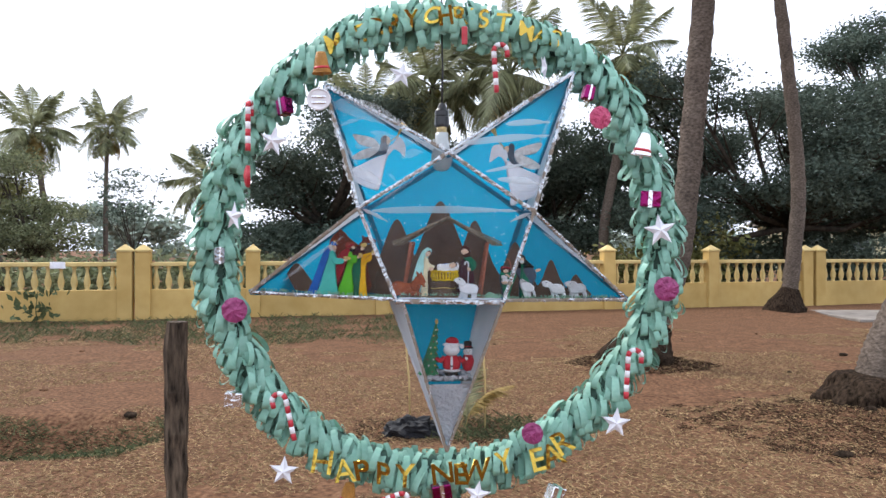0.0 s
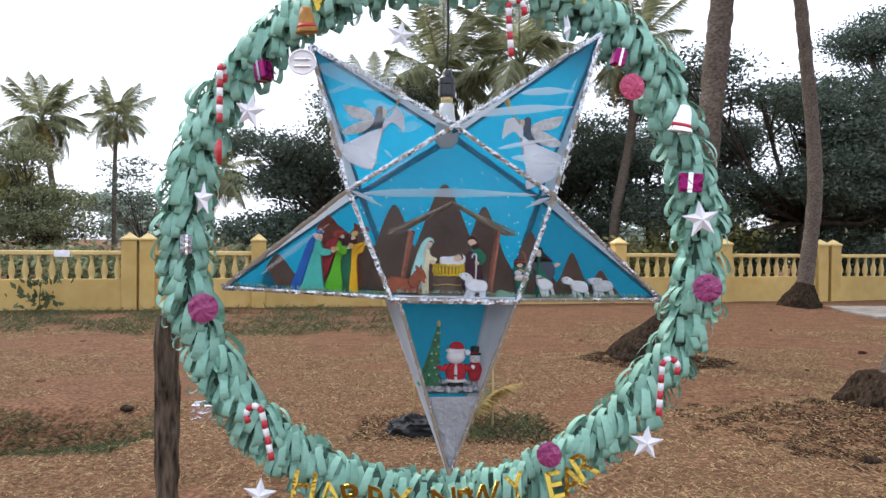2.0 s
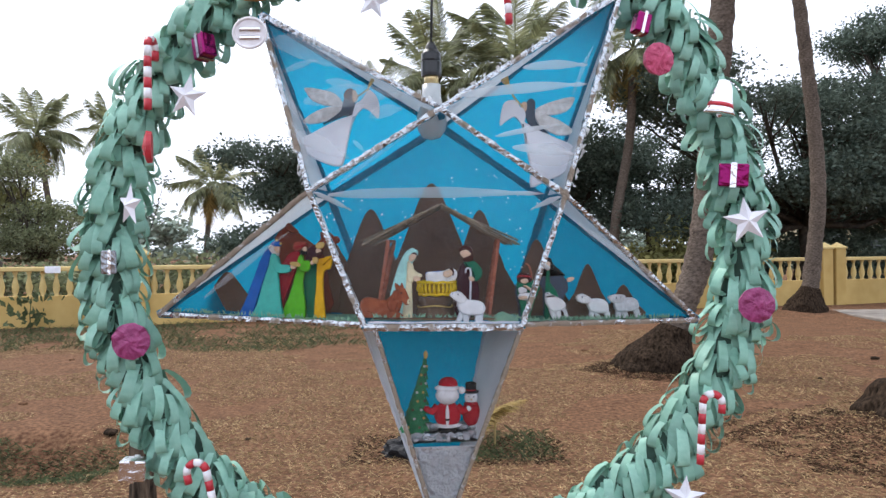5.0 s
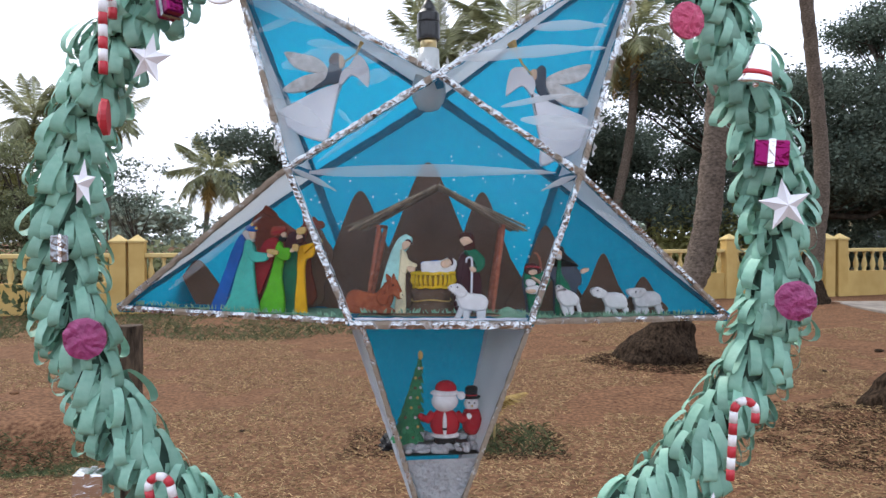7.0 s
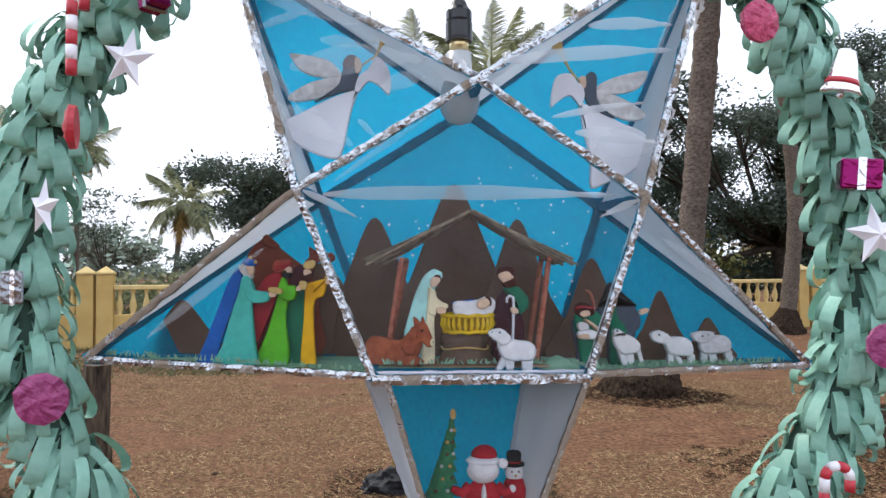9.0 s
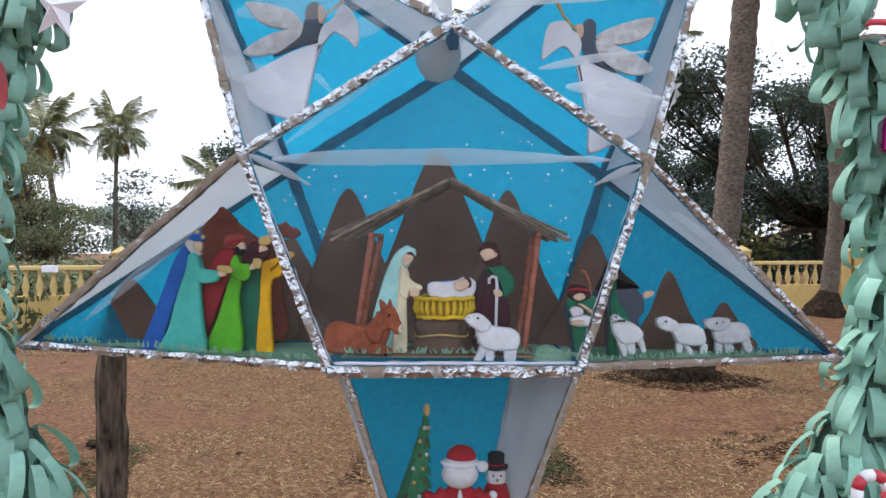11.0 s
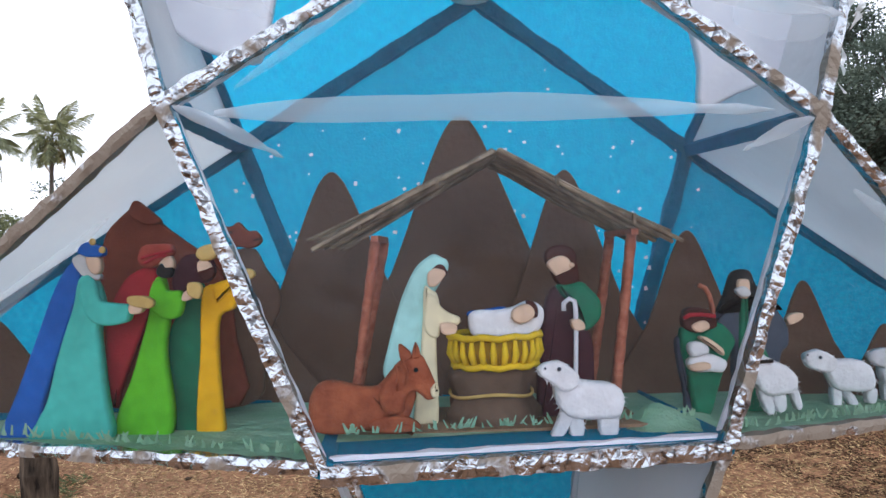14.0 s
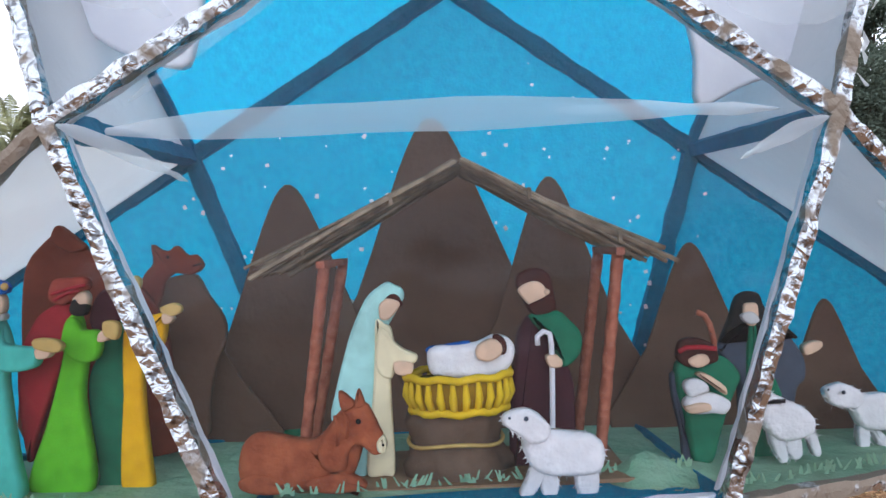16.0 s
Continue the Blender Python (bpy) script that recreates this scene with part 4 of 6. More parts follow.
part("paper_flecks", bm, WHITE_CARD, star, "tiny pale flecks in the blue paper", kind="stuff")


# creases where the film is folded, their glare put into a milky tone
def crease(arm, a, b, w, bend=.2, seed=0, m=CREASE):
    pts = (T[arm], F[ARMS[arm][0]], F[ARMS[arm][1]]) if arm else (F["l"], F["r"], F["br"])
    bm = bmesh.new()
    prev = None
    for k in range(15):
        t = k / 14
        x, z = a[0] + (b[0] - a[0]) * t, a[1] + (b[1] - a[1]) * t + bend * w * math.sin(math.pi * t)
        h = w * (.12 + .5 * math.sin(math.pi * min(1, t * 1.15)) ** .7 if t < .87 else .5 * (1 - t) / .13 * .8 + .02) * (1 + .25 * noise.noise(Vector((t * 4, seed, 0))))
        y = plane_y(*pts, x, z) - .009
        cur = [bm.verts.new((x, y, z + h)), bm.verts.new((x, y - .002, z)), bm.verts.new((x, y, z - h))]
        if prev:
            bm.faces.new((prev[0], prev[1], cur[1], cur[0])); bm.faces.new((prev[1], prev[2], cur[2], cur[1]))
        prev = cur
    ob = part("film_fold", bm, m, star, "fold in the plastic film with its glare painted milky", smooth=True)
    ob.visible_shadow = False


for k, row in enumerate(((None, (-.215, 1.536), (.235, 1.537), .019), (None, (-.245, 1.541), (-.165, 1.502), .010), (None, (.27, 1.530), (.205, 1.503), .010), ("tr", (.194, 1.806), (.335, 1.816), .017), ("tr", (.055, 1.742), (.335, 1.774), .019), ("tr", (.132, 1.657), (.285, 1.686), .010), ("tr", (.168, 1.634), (.304, 1.620), .018), ("tl", (-.225, 1.778), (-.15, 1.765), .014), ("tl", (-.13, 1.70), (-.06, 1.715), .022), ("tl", (-.30, 1.70), (-.27, 1.64), .012), ("tl", (-.32, 1.80), (-.24, 1.825), .012), ("tl", (-.165, 1.648), (-.135, 1.62), .012))):
    crease(*row, seed=k, m=CREASE if k < 7 else SLACK)
for k, row in enumerate((("tl", (-.345, 1.87), (-.11, 1.80), .05), ("tl", (-.27, 1.735), (-.06, 1.745), .036), ("tl", (-.295, 1.665), (-.17, 1.61), .03), ("tl", (-.33, 1.78), (-.25, 1.66), .02), ("tr", (.20, 1.615), (.31, 1.61), .04), ("tr", (.30, 1.75), (.35, 1.86), .02), ("l", (-.50, 1.32), (-.30, 1.46), .015), ("r", (.31, 1.47), (.48, 1.36), .015), (None, (-.20, 1.555), (-.05, 1.66), .010))):
    crease(*row, seed=k + 30, m=SLACK)
# ragged film and foil standing off the outer rims
for a, b, out in ((T["tl"], F["l"], -1), (T["tr"], F["r"], 1), (T["tl"], F["t"], 1), (T["tr"], F["t"], -1)):
    bm = bmesh.new()
    for k in range(34):
        p = a.lerp(b, .05 + .93 * rf.random()) + Vector((out * rf.uniform(.003, .009), rf.uniform(-.012, .002), rf.uniform(-.004, .004)))
        u = Vector((out * rf.uniform(.002, .010), rf.uniform(-.006, .006), rf.uniform(-.006, .006)))
        w = Vector((rf.uniform(-.003, .003), rf.uniform(-.004, .004), rf.uniform(.004, .012)))
        bm.faces.new([bm.verts.new(q) for q in (p - w, p + u * .6 - w * .4, p + u + w * .3, p + w)])
    part("torn_film", bm, CREASE, star, "ragged edge of plastic film and foil", kind="stuff")


# ---- hut ----
hut = thing("toy_hut", (.018, 2.36, 1.283), "toy stable with red-brown posts and a thatched twig roof", "toy hut")
for x0, x1, y in ((-.131, -.104, 2.335), (.121, .144, 2.325), (-.133, -.097, 2.40), (.116, .144, 2.40)):
    bm = bmesh.new()
    n = 14
    tube(bm, [(x0 + (x1 - x0) * k / n, y, 1.263 + .176 * k / n) for k in range(n + 1)], [.0048 + (.0007 if k % 2 else 0) for k in range(n + 1)], 8)
    part("post", bm, RED_WOOD, hut, smooth=True)
for x0, x1 in ((-.104, -.097), (.144, .144)):
    bm = bmesh.new(); stick(bm, (x0, 2.315, 1.441), (x1, 2.41, 1.441), .007, .006); part("beam", bm, RED_WOOD, hut, "grey-brown beam")
AP = (.014, 1.521)
for side, (ex, ez) in (("l", (-.150, 1.438)), ("r", (.176, 1.436))):
    slope = []
    for k in range(34):
        y = 2.315 + .10 * (k // 2) / 17
        e = rf.uniform(-.018, .018)
        a = Vector((AP[0] - (.004 if side == "l" else -.004) * rf.random(), y + rf.uniform(-.004, .004), AP[1] + rf.uniform(-.004, .003)))
        b = Vector((ex + e, y + rf.uniform(-.006, .006), ez + rf.uniform(-.006, .005)))
        bm = bmesh.new()
        tube(bm, [a, a.lerp(b, .5) + Vector((0, 0, rf.uniform(-.003, .002))), b], [rf.uniform(.0014, .0026)] * 3, 5)
        part("twig", bm, THATCH, hut)
    for t in (.35, .8):
        p = Vector((AP[0] + (ex - AP[0]) * t, 2.313, AP[1] + (ez - AP[1]) * t))
        bm = bmesh.new(); stick(bm, p + Vector((0, 0, .0055)), p - Vector((0, 0, .005)), .003, .003); part("tie", bm, THATCH, hut)

# ---- dolls and toy animals ----
# three robed dolls bearing gifts
d = Doll(-0.37, 1.274)
d.cut([(6, 153), (-9, 131), (-26, 87), (-44, 40), (-60, 2), (-50, -2), (-31, -2), (-19, 38), (-1, 91), (13, 136)], 2.276, BLUE, 3)
d.cut([(14, 138), (24, 143), (31, 133), (35, 115), (31, 96), (32, 75), (36, 32), (40, 3), (25, -2), (-2, 0), (-31, 2), (-25, 16), (-15, 35), (-7, 66), (1, 92), (9, 115)], 2.27, AQUA, 4)
d.cut([(16, 136), (25, 140), (31, 133), (34, 120), (45, 117), (57, 115), (59, 106), (54, 100), (37, 98), (25, 103), (18, 116)], 2.265, AQUA, 3)
d.cut([(9, 155), (16, 160), (22, 156), (24, 147), (32, 142), (31, 137), (22, 138), (14, 145)], 2.269, GREY_BEARD, 2)
d.cut([(22, 157), (29, 158), (34, 155), (34, 145), (29, 142), (24, 147)], 2.266, SKIN, 2)
d.cut([(16, 161), (18, 167), (24, 170), (30, 168), (37, 165), (37, 158), (25, 157)], 2.265, BLUE, 2)
d.dot((29, 170), 2.263, 3, DULL_GOLD)
d.dot((37, 163), 2.263, 3, DULL_GOLD)
d.cut([(59, 115), (65, 116), (71, 112), (68, 108), (60, 108)], 2.2600, SKIN, 1.5)
d.cut([(60, 123), (75, 122), (81, 117), (76, 112), (60, 116)], 2.258, DULL_GOLD, 1.5, 5)
d.done("robed_doll", (-0.37, 2.27, 1.274), "bearded doll in an aqua robe and blue cloak", "doll", "dolls of the nativity scene")
d = Doll(-0.31, 1.274)
d.cut([(-11, 140), (6, 147), (14, 140), (8, 115), (-4, 82), (-21, 40), (-26, 22), (-30, 35), (-33, 72), (-31, 105), (-21, 127)], 2.291, RED, 3)
d.cut([(14, 137), (21, 137), (24, 120), (25, 103), (21, 72), (26, 28), (26, 7), (21, -5), (5, -4), (-15, -2), (-25, 3), (-21, 22), (-10, 48), (1, 83), (8, 110), (9, 123)], 2.285, LIME, 3.5)
d.cut([(14, 135), (21, 135), (25, 126), (36, 125), (39, 115), (35, 103), (23, 101), (10, 110), (9, 121)], 2.2800, LIME, 3)
d.cut([(18, 153), (25, 157), (30, 153), (30, 145), (25, 140), (19, 143)], 2.282, SKIN, 2)
d.cut([(18, 148), (21, 150), (24, 146), (30, 146), (28, 138), (21, 137), (16, 141)], 2.2800, BLACK, 1.5)
d.cut([(0, 152), (4, 165), (16, 167), (29, 166), (31, 158), (24, 155), (16, 148), (8, 146)], 2.281, HAT_RED, 3)
d.rod([(4, 155), (15, 158), (31, 161)], 2.277, 1.3, RED)
d.rod([(6, 150), (16, 155), (26, 157)], 2.277, 1.3, RED)
d.cut([(40, 123), (46, 127), (49, 121), (45, 117), (39, 117)], 2.2750, SKIN, 1.5)
d.cut([(45, 132), (54, 132), (57, 127), (54, 118), (45, 122)], 2.273, DULL_GOLD, 1.5, 5)
d.done("robed_doll", (-0.31, 2.285, 1.274), "doll in a lime-green robe, red cloak and turban", "doll", "dolls of the nativity scene")
d = Doll(-0.25, 1.274)
d.cut([(-25, 125), (-10, 130), (-9, 102), (-12, 57), (-14, 13), (-15, -9), (-39, -9), (-37, 6), (-39, 31), (-42, 58), (-41, 86), (-31, 108)], 2.3009, BOTTLE, 3)
d.cut([(-7, 127), (10, 130), (23, 131), (24, 121), (19, 107), (6, 100), (4, 68), (6, 25), (8, -5), (-1, -9), (-16, -7), (-16, 26), (-12, 70), (-11, 102)], 2.295, YELLOW, 3)
d.cut([(-35, 132), (-30, 148), (-21, 157), (-9, 156), (1, 151), (3, 140), (-3, 132), (-15, 130), (-29, 122)], 2.293, MAROON, 3)
d.cut([(-11, 150), (-5, 152), (1, 148), (1, 141), (-6, 137), (-11, 142)], 2.29, SKIN, 2)
d.cut([(-10, 141), (-4, 143), (3, 145), (3, 137), (-4, 133), (-7, 135)], 2.288, HAIR, 1.5)
d.cut([(-12, 156), (-9, 163), (3, 166), (8, 161), (4, 153), (-6, 151)], 2.289, DULL_GOLD, 3)
d.cut([(23, 140), (33, 143), (39, 140), (38, 135), (29, 132), (24, 135)], 2.289, DULL_GOLD, 1.5, 5)
d.cut([(25, 135), (31, 133), (34, 131), (30, 127), (25, 128)], 2.287, SKIN, 1.5)
d.cut([(1, 128), (11, 133), (23, 135), (25, 130), (14, 120), (4, 112)], 2.294, YELLOW, 4)
d.done("robed_doll", (-0.25, 2.295, 1.274), "doll in a yellow robe and dark green cloak", "doll", "dolls of the nativity scene")
# camels of brown felt
d = Doll(-0.32, 1.277)
d.cut([(-51, 10), (-54, 98), (-51, 152), (-45, 177), (-32, 192), (-18, 202), (-4, 197), (9, 184), (29, 168), (54, 148), (70, 119), (76, 70), (78, 5)], 2.352, CAMEL, 3)
d.cut([(-21, 194), (-19, 204), (-14, 208), (-6, 202), (1, 196), (9, 187), (-3, 184), (-11, 187)], 2.346, CAMEL, 2)
d.done("toy_camel", (-0.32, 2.352, 1.277), "dark brown felt camel standing behind the dolls", "toy camel", "card camels")
d = Doll(-0.23, 1.277)
d.cut([(-51, 5), (-49, 121), (-40, 144), (-29, 155), (-15, 159), (0, 158), (10, 139), (23, 118), (24, 97), (14, 75), (6, 39), (0, 4)], 2.385, MOUNTAIN, 2)
d.cut([(-50, 144), (-44, 162), (-36, 171), (-37, 188), (-29, 183), (-21, 182), (-14, 186), (-5, 177), (3, 177), (9, 168), (5, 162), (-4, 159), (-15, 161), (-21, 159), (-27, 153), (-32, 137), (-41, 127)], 2.377, CAMEL, 2)
d.dot((-21, 176), 2.3729, 1.6, BLACK)
d.rod([(1, 167), (5, 168), (9, 169)], 2.3735, 0.8, BLACK)
d.done("toy_camel", (-0.23, 2.385, 1.277), "dark brown felt camel beside a card mountain", "toy camel", "card camels")
# mother
d = Doll(-0.058, 1.279)
d.cut([(9, 146), (1, 142), (-9, 133), (-21, 109), (-30, 82), (-37, 57), (-41, 38), (-33, 17), (-24, -9), (-14, -10), (-4, 27), (3, 72), (7, 105), (14, 119), (22, 132), (21, 140), (16, 143)], 2.303, PALE_AQUA, 4)
d.cut([(-1, 116), (6, 113), (11, 109), (13, 96), (11, 87), (9, 67), (9, 36), (9, -7), (1, -9), (-13, -8), (-11, 20), (-6, 55), (-3, 89)], 2.298, CREAM_FELT, 3)
d.cut([(2, 110), (9, 107), (13, 99), (21, 92), (31, 87), (29, 81), (19, 81), (13, 79), (11, 70), (3, 71), (-2, 79), (-2, 91)], 2.295, CREAM_FELT, 2.5)
d.cut([(13, 83), (23, 83), (28, 80), (26, 73), (18, 72), (13, 75)], 2.291, SKIN, 2)
d.cut([(3, 127), (11, 136), (18, 135), (21, 127), (14, 125), (7, 125)], 2.299, HAIR, 1.5)
d.cut([(3, 129), (9, 133), (17, 131), (19, 127), (13, 119), (8, 116), (3, 117), (2, 123)], 2.2969, SKIN, 2)
d.done("robed_doll", (-0.058, 2.3, 1.279), "doll in a cream dress and pale aqua veil", "doll", "dolls of the nativity scene")
# father
d = Doll(0.07, 1.279)
d.cut([(-4, 113), (-13, 102), (-18, 83), (-23, 43), (-25, -3), (-26, -17), (-9, -18), (14, -19), (31, -14), (30, 18), (30, 52), (25, 71), (14, 87), (4, 109)], 2.312, MAROON, 5)
d.cut([(-5, 113), (5, 115), (19, 116), (27, 109), (35, 100), (37, 91), (35, 81), (26, 72), (20, 71), (15, 79), (11, 95), (2, 102)], 2.3049, BOTTLE, 4)
d.cut([(-14, 137), (-13, 146), (-4, 151), (6, 151), (14, 145), (16, 135), (18, 121), (16, 115), (6, 112), (-4, 116), (-9, 127)], 2.3089, HAIR, 3)
d.cut([(-13, 135), (-6, 140), (2, 141), (9, 136), (9, 126), (2, 123), (-4, 122), (-9, 127)], 2.306, SKIN, 2)
d.cut([(-5, 122), (1, 125), (6, 127), (11, 129), (16, 126), (16, 119), (12, 115), (2, 113), (-3, 116)], 2.304, HAIR, 2)
d.dot((10, 132), 2.304, 2.5, SKIN)
d.rod([(0, 90), (0, 97), (5, 101), (10, 99), (11, 91), (11, 76), (10, 48), (9, 22), (7, -14)], 2.298, 2.3, WHITE_CARD)
d.cut([(6, 81), (14, 82), (19, 77), (18, 72), (9, 72)], 2.2969, SKIN, 2)
d.done("robed_doll", (0.07, 2.312, 1.279), "bearded doll in a maroon robe with a white crook", "doll", "dolls of the nativity scene")
# plinth and basket
bm = bmesh.new()
lathe(bm, [(.040, 1.268), (.0425, 1.270), (.0415, 1.28), (.038, 1.289), (.0355, 1.296), (.0385, 1.303), (.0405, 1.312), (.0385, 1.320), (.030, 1.323)], 44)
for v in bm.verts:
    a = math.atan2(v.co.y, v.co.x)
    v.co *= Vector((1, 1, 1)) if v.co.z > 1.318 else Vector((1 + .05 * math.sin(7 * a + 60 * v.co.z), 1 + .05 * math.sin(7 * a + 60 * v.co.z), 1))
for v in bm.verts:
    v.co.x += .006 * noise.noise(v.co * 60); v.co.y += .006 * noise.noise(v.co * 60 + Vector((4, 0, 0)))
bmesh.ops.transform(bm, matrix=Matrix.Translation((.001, 2.305, 0)) @ Matrix.Diagonal((1, .72, 1, 1)), verts=bm.verts[:])
plinth = thing("cloth_bundle", (.001, 2.305, 1.268), "brown sacking bundle tied with a cord", "bundle")
part("sacking", bm, STONE, plinth, smooth=True)
bm = bmesh.new()
tube(bm, [(.001 + .0385 * math.cos(a), 2.305 + .030 * math.sin(a), 1.296 + .002 * math.sin(3 * a)) for a in (k * math.pi / 12 for k in range(25))], .0016, 6, False)
part("cord", bm, DULL_GOLD, plinth, smooth=True)
basket = thing("toy_basket", (.006, 2.30, 1.321), "small oval yellow cane basket", "basket")
bm = bmesh.new()
lathe(bm, [(.037, 1.321), (.0405, 1.345)], 26, Matrix.Translation((.005, 2.30, 0)) @ Matrix.Diagonal((1, .7, 1, 1)))
part("lining", bm, felt_material("dark_cane", (.24, .14, .01)), basket, smooth=True)
for k in range(26):
    a = k * 2 * math.pi / 26
    c, s_ = math.cos(a), math.sin(a)
    bm = bmesh.new()
    tube(bm, [(.005 + .037 * c, 2.30 + .026 * s_, 1.323), (.005 + .0425 * c, 2.30 + .030 * s_, 1.334), (.005 + .0415 * c, 2.30 + .029 * s_, 1.347)], [.0028, .0034, .0018], 5)
    part("stave", bm, BASKET, basket, smooth=True)
for z, q in ((1.349, .042), (1.3225, .0385)):
    bm = bmesh.new()
    tube(bm, [(.005 + q * math.cos(a), 2.30 + q * .71 * math.sin(a), z + .0012 * math.sin(9 * a)) for a in (k * math.pi / 16 for k in range(33))], .0032, 6, False)
    part("rim", bm, BASKET, basket, smooth=True)
# swaddled doll
d = Doll(0.005, 1.349)
d.cut([(-25, 18), (-22, 22), (-10, 23), (11, 25), (6, 15), (-16, 16)], 2.302, BLUE, 2)
d.cut([(-24, 18), (-16, 23), (-1, 23), (17, 25), (29, 30), (40, 28), (46, 21), (45, 10), (39, 1), (27, -4), (9, -4), (-11, -2), (-22, 2)], 2.298, FLEECE, 6)
d.cut([(29, 30), (35, 30), (39, 25), (39, 17), (35, 15), (30, 17)], 2.29, HAIR, 1.5)
d.cut([(15, 21), (19, 25), (26, 28), (32, 27), (36, 21), (34, 15), (27, 11), (20, 11), (15, 15)], 2.2880, SKIN, 2.5)
d.done("swaddled_doll", (0.005, 2.298, 1.349), "swaddled doll in white cloth lying in the basket", "doll", "dolls of the nativity scene")
# donkey
d = Doll(-0.11, 1.264)
d.cut([(-49, 20), (-51, 36), (-45, 51), (-31, 56), (-10, 51), (8, 50), (25, 65), (41, 47), (36, 26), (32, 17), (41, 11), (22, 8), (-11, 13), (-32, 13)], 2.255, DONKEY, 6)
d.cut([(15, 55), (24, 68), (31, 73), (45, 76), (51, 67), (56, 55), (60, 46), (58, 40), (50, 38), (44, 43), (38, 46), (32, 40), (29, 28), (14, 28), (9, 42)], 2.247, DONKEY, 4)
d.cut([(29, 72), (27, 86), (34, 82), (38, 76)], 2.243, DONKEY, 1.5)
d.cut([(38, 75), (41, 87), (44, 82), (45, 75)], 2.243, DONKEY, 1.5)
d.cut([(0, 21), (24, 25), (39, 20), (43, 13), (22, 10), (3, 13)], 2.249, DONKEY, 2.5)
d.cut([(-50, 23), (-35, 27), (-19, 22), (-10, 13), (-31, 11), (-48, 15)], 2.25, DONKEY, 2.5)
d.cut([(53, 48), (58, 53), (60, 47), (59, 41), (54, 41)], 2.2424, CREAM_FELT, 2.5)
d.dot((41, 65), 2.2384, 2, BLACK)
d.dot((58, 47), 2.239, 1, BLACK)
d.rod([(24, 70), (26, 60), (25, 48)], 2.2384, 1.2, DONKEY)
d.rod([(30, 73), (34, 65), (32, 53)], 2.2384, 1.2, DONKEY)
d.done("toy_donkey", (-0.11, 2.255, 1.264), "red-brown clay donkey lying on the card floor", "toy donkey", "")
# sheep with short woolly fleece
d = Doll(0.085, 1.262)
d.cut([(-28, 27), (-18, 24), (-21, 15), (-29, 3), (-39, 3), (-34, 14)], 2.252, FLEECE, 2)
d.cut([(-20, 22), (-11, 19), (-11, 3), (-21, 2), (-23, 12)], 2.252, FLEECE, 2)
d.cut([(4, 19), (19, 20), (20, 8), (17, 2), (5, 3)], 2.252, FLEECE, 2)
d.cut([(-35, 47), (-20, 52), (-4, 50), (12, 48), (22, 42), (25, 32), (20, 19), (3, 17), (-16, 18), (-28, 23), (-34, 34)], 2.25, FLEECE, 5)
d.cut([(-50, 63), (-45, 67), (-33, 69), (-23, 64), (-15, 54), (-19, 45), (-30, 43), (-36, 48), (-44, 54), (-49, 58)], 2.245, FLEECE, 3)
d.dot((-33, 63), 2.2395, 1.8, SLATE)
d.dot((-45, 64), 2.2395, 1.1, SLATE)
d.shag(FLEECE, 85)
d.done("toy_sheep", (0.085, 2.25, 1.262), "white fleecy toy sheep beside the hut", "toy sheep", "toy sheep")
d = Doll(0.27, 1.27)
d.cut([(-16, 17), (-5, 15), (-1, -3), (-8, -4)], 2.3019, FLEECE, 2)
d.cut([(-3, 14), (9, 15), (10, -1), (2, -3)], 2.3019, FLEECE, 2)
d.cut([(15, 19), (21, 19), (26, 1), (20, -1)], 2.3019, FLEECE, 2)
d.cut([(-23, 44), (-4, 45), (10, 40), (20, 30), (20, 21), (14, 15), (-4, 12), (-15, 17), (-23, 30)], 2.3, FLEECE, 5)
d.cut([(-25, 51), (-19, 55), (-11, 50), (-4, 47), (-6, 45), (-16, 45), (-24, 42)], 2.295, FLEECE, 3)
d.dot((-20, 52), 2.2895, 1.8, SLATE)
d.dot((-26, 49), 2.2895, 1.1, SLATE)
d.shag(FLEECE, 270)
d.done("toy_sheep", (0.27, 2.3, 1.27), "white fleecy toy sheep standing on green card", "toy sheep", "toy sheep")
d = Doll(0.36, 1.268)
d.cut([(-8, 9), (2, 6), (0, -12), (-6, -12)], 2.347, FLEECE, 2)
d.cut([(4, 6), (14, 3), (19, -8), (12, -9)], 2.347, FLEECE, 2)
d.cut([(29, 6), (39, 7), (37, -7), (29, -6)], 2.347, FLEECE, 2)
d.cut([(-16, 34), (-1, 38), (17, 38), (31, 31), (36, 16), (31, 6), (10, 6), (-5, 9), (-12, 19)], 2.345, FLEECE, 5)
d.cut([(-40, 44), (-31, 49), (-21, 49), (-6, 39), (-11, 28), (-21, 28), (-34, 32)], 2.3400, FLEECE, 3)
d.dot((-26, 43), 2.3345, 1.8, SLATE)
d.dot((-39, 46), 2.3345, 1.1, SLATE)
d.shag(FLEECE, 360)
d.done("toy_sheep", (0.36, 2.345, 1.268), "white fleecy toy sheep standing on green card", "toy sheep", "toy sheep")
d = Doll(0.425, 1.266)
d.cut([(-9, 14), (1, 11), (1, -5), (-9, -6)], 2.3619, GREY_WOOL, 2)
d.cut([(3, 13), (14, 11), (19, -2), (7, -5)], 2.3619, GREY_WOOL, 2)
d.cut([(31, 16), (41, 18), (47, -1), (37, -5)], 2.3619, GREY_WOOL, 2)
d.cut([(-14, 28), (0, 38), (29, 41), (42, 30), (40, 14), (16, 9), (-8, 10)], 2.36, GREY_WOOL, 5)
d.cut([(-29, 41), (-18, 48), (6, 48), (11, 40), (-1, 29), (-18, 30)], 2.355, GREY_WOOL, 3)
d.dot((-11, 41), 2.3495, 1.8, SLATE)
d.dot((-1, 43), 2.3495, 1.1, SLATE)
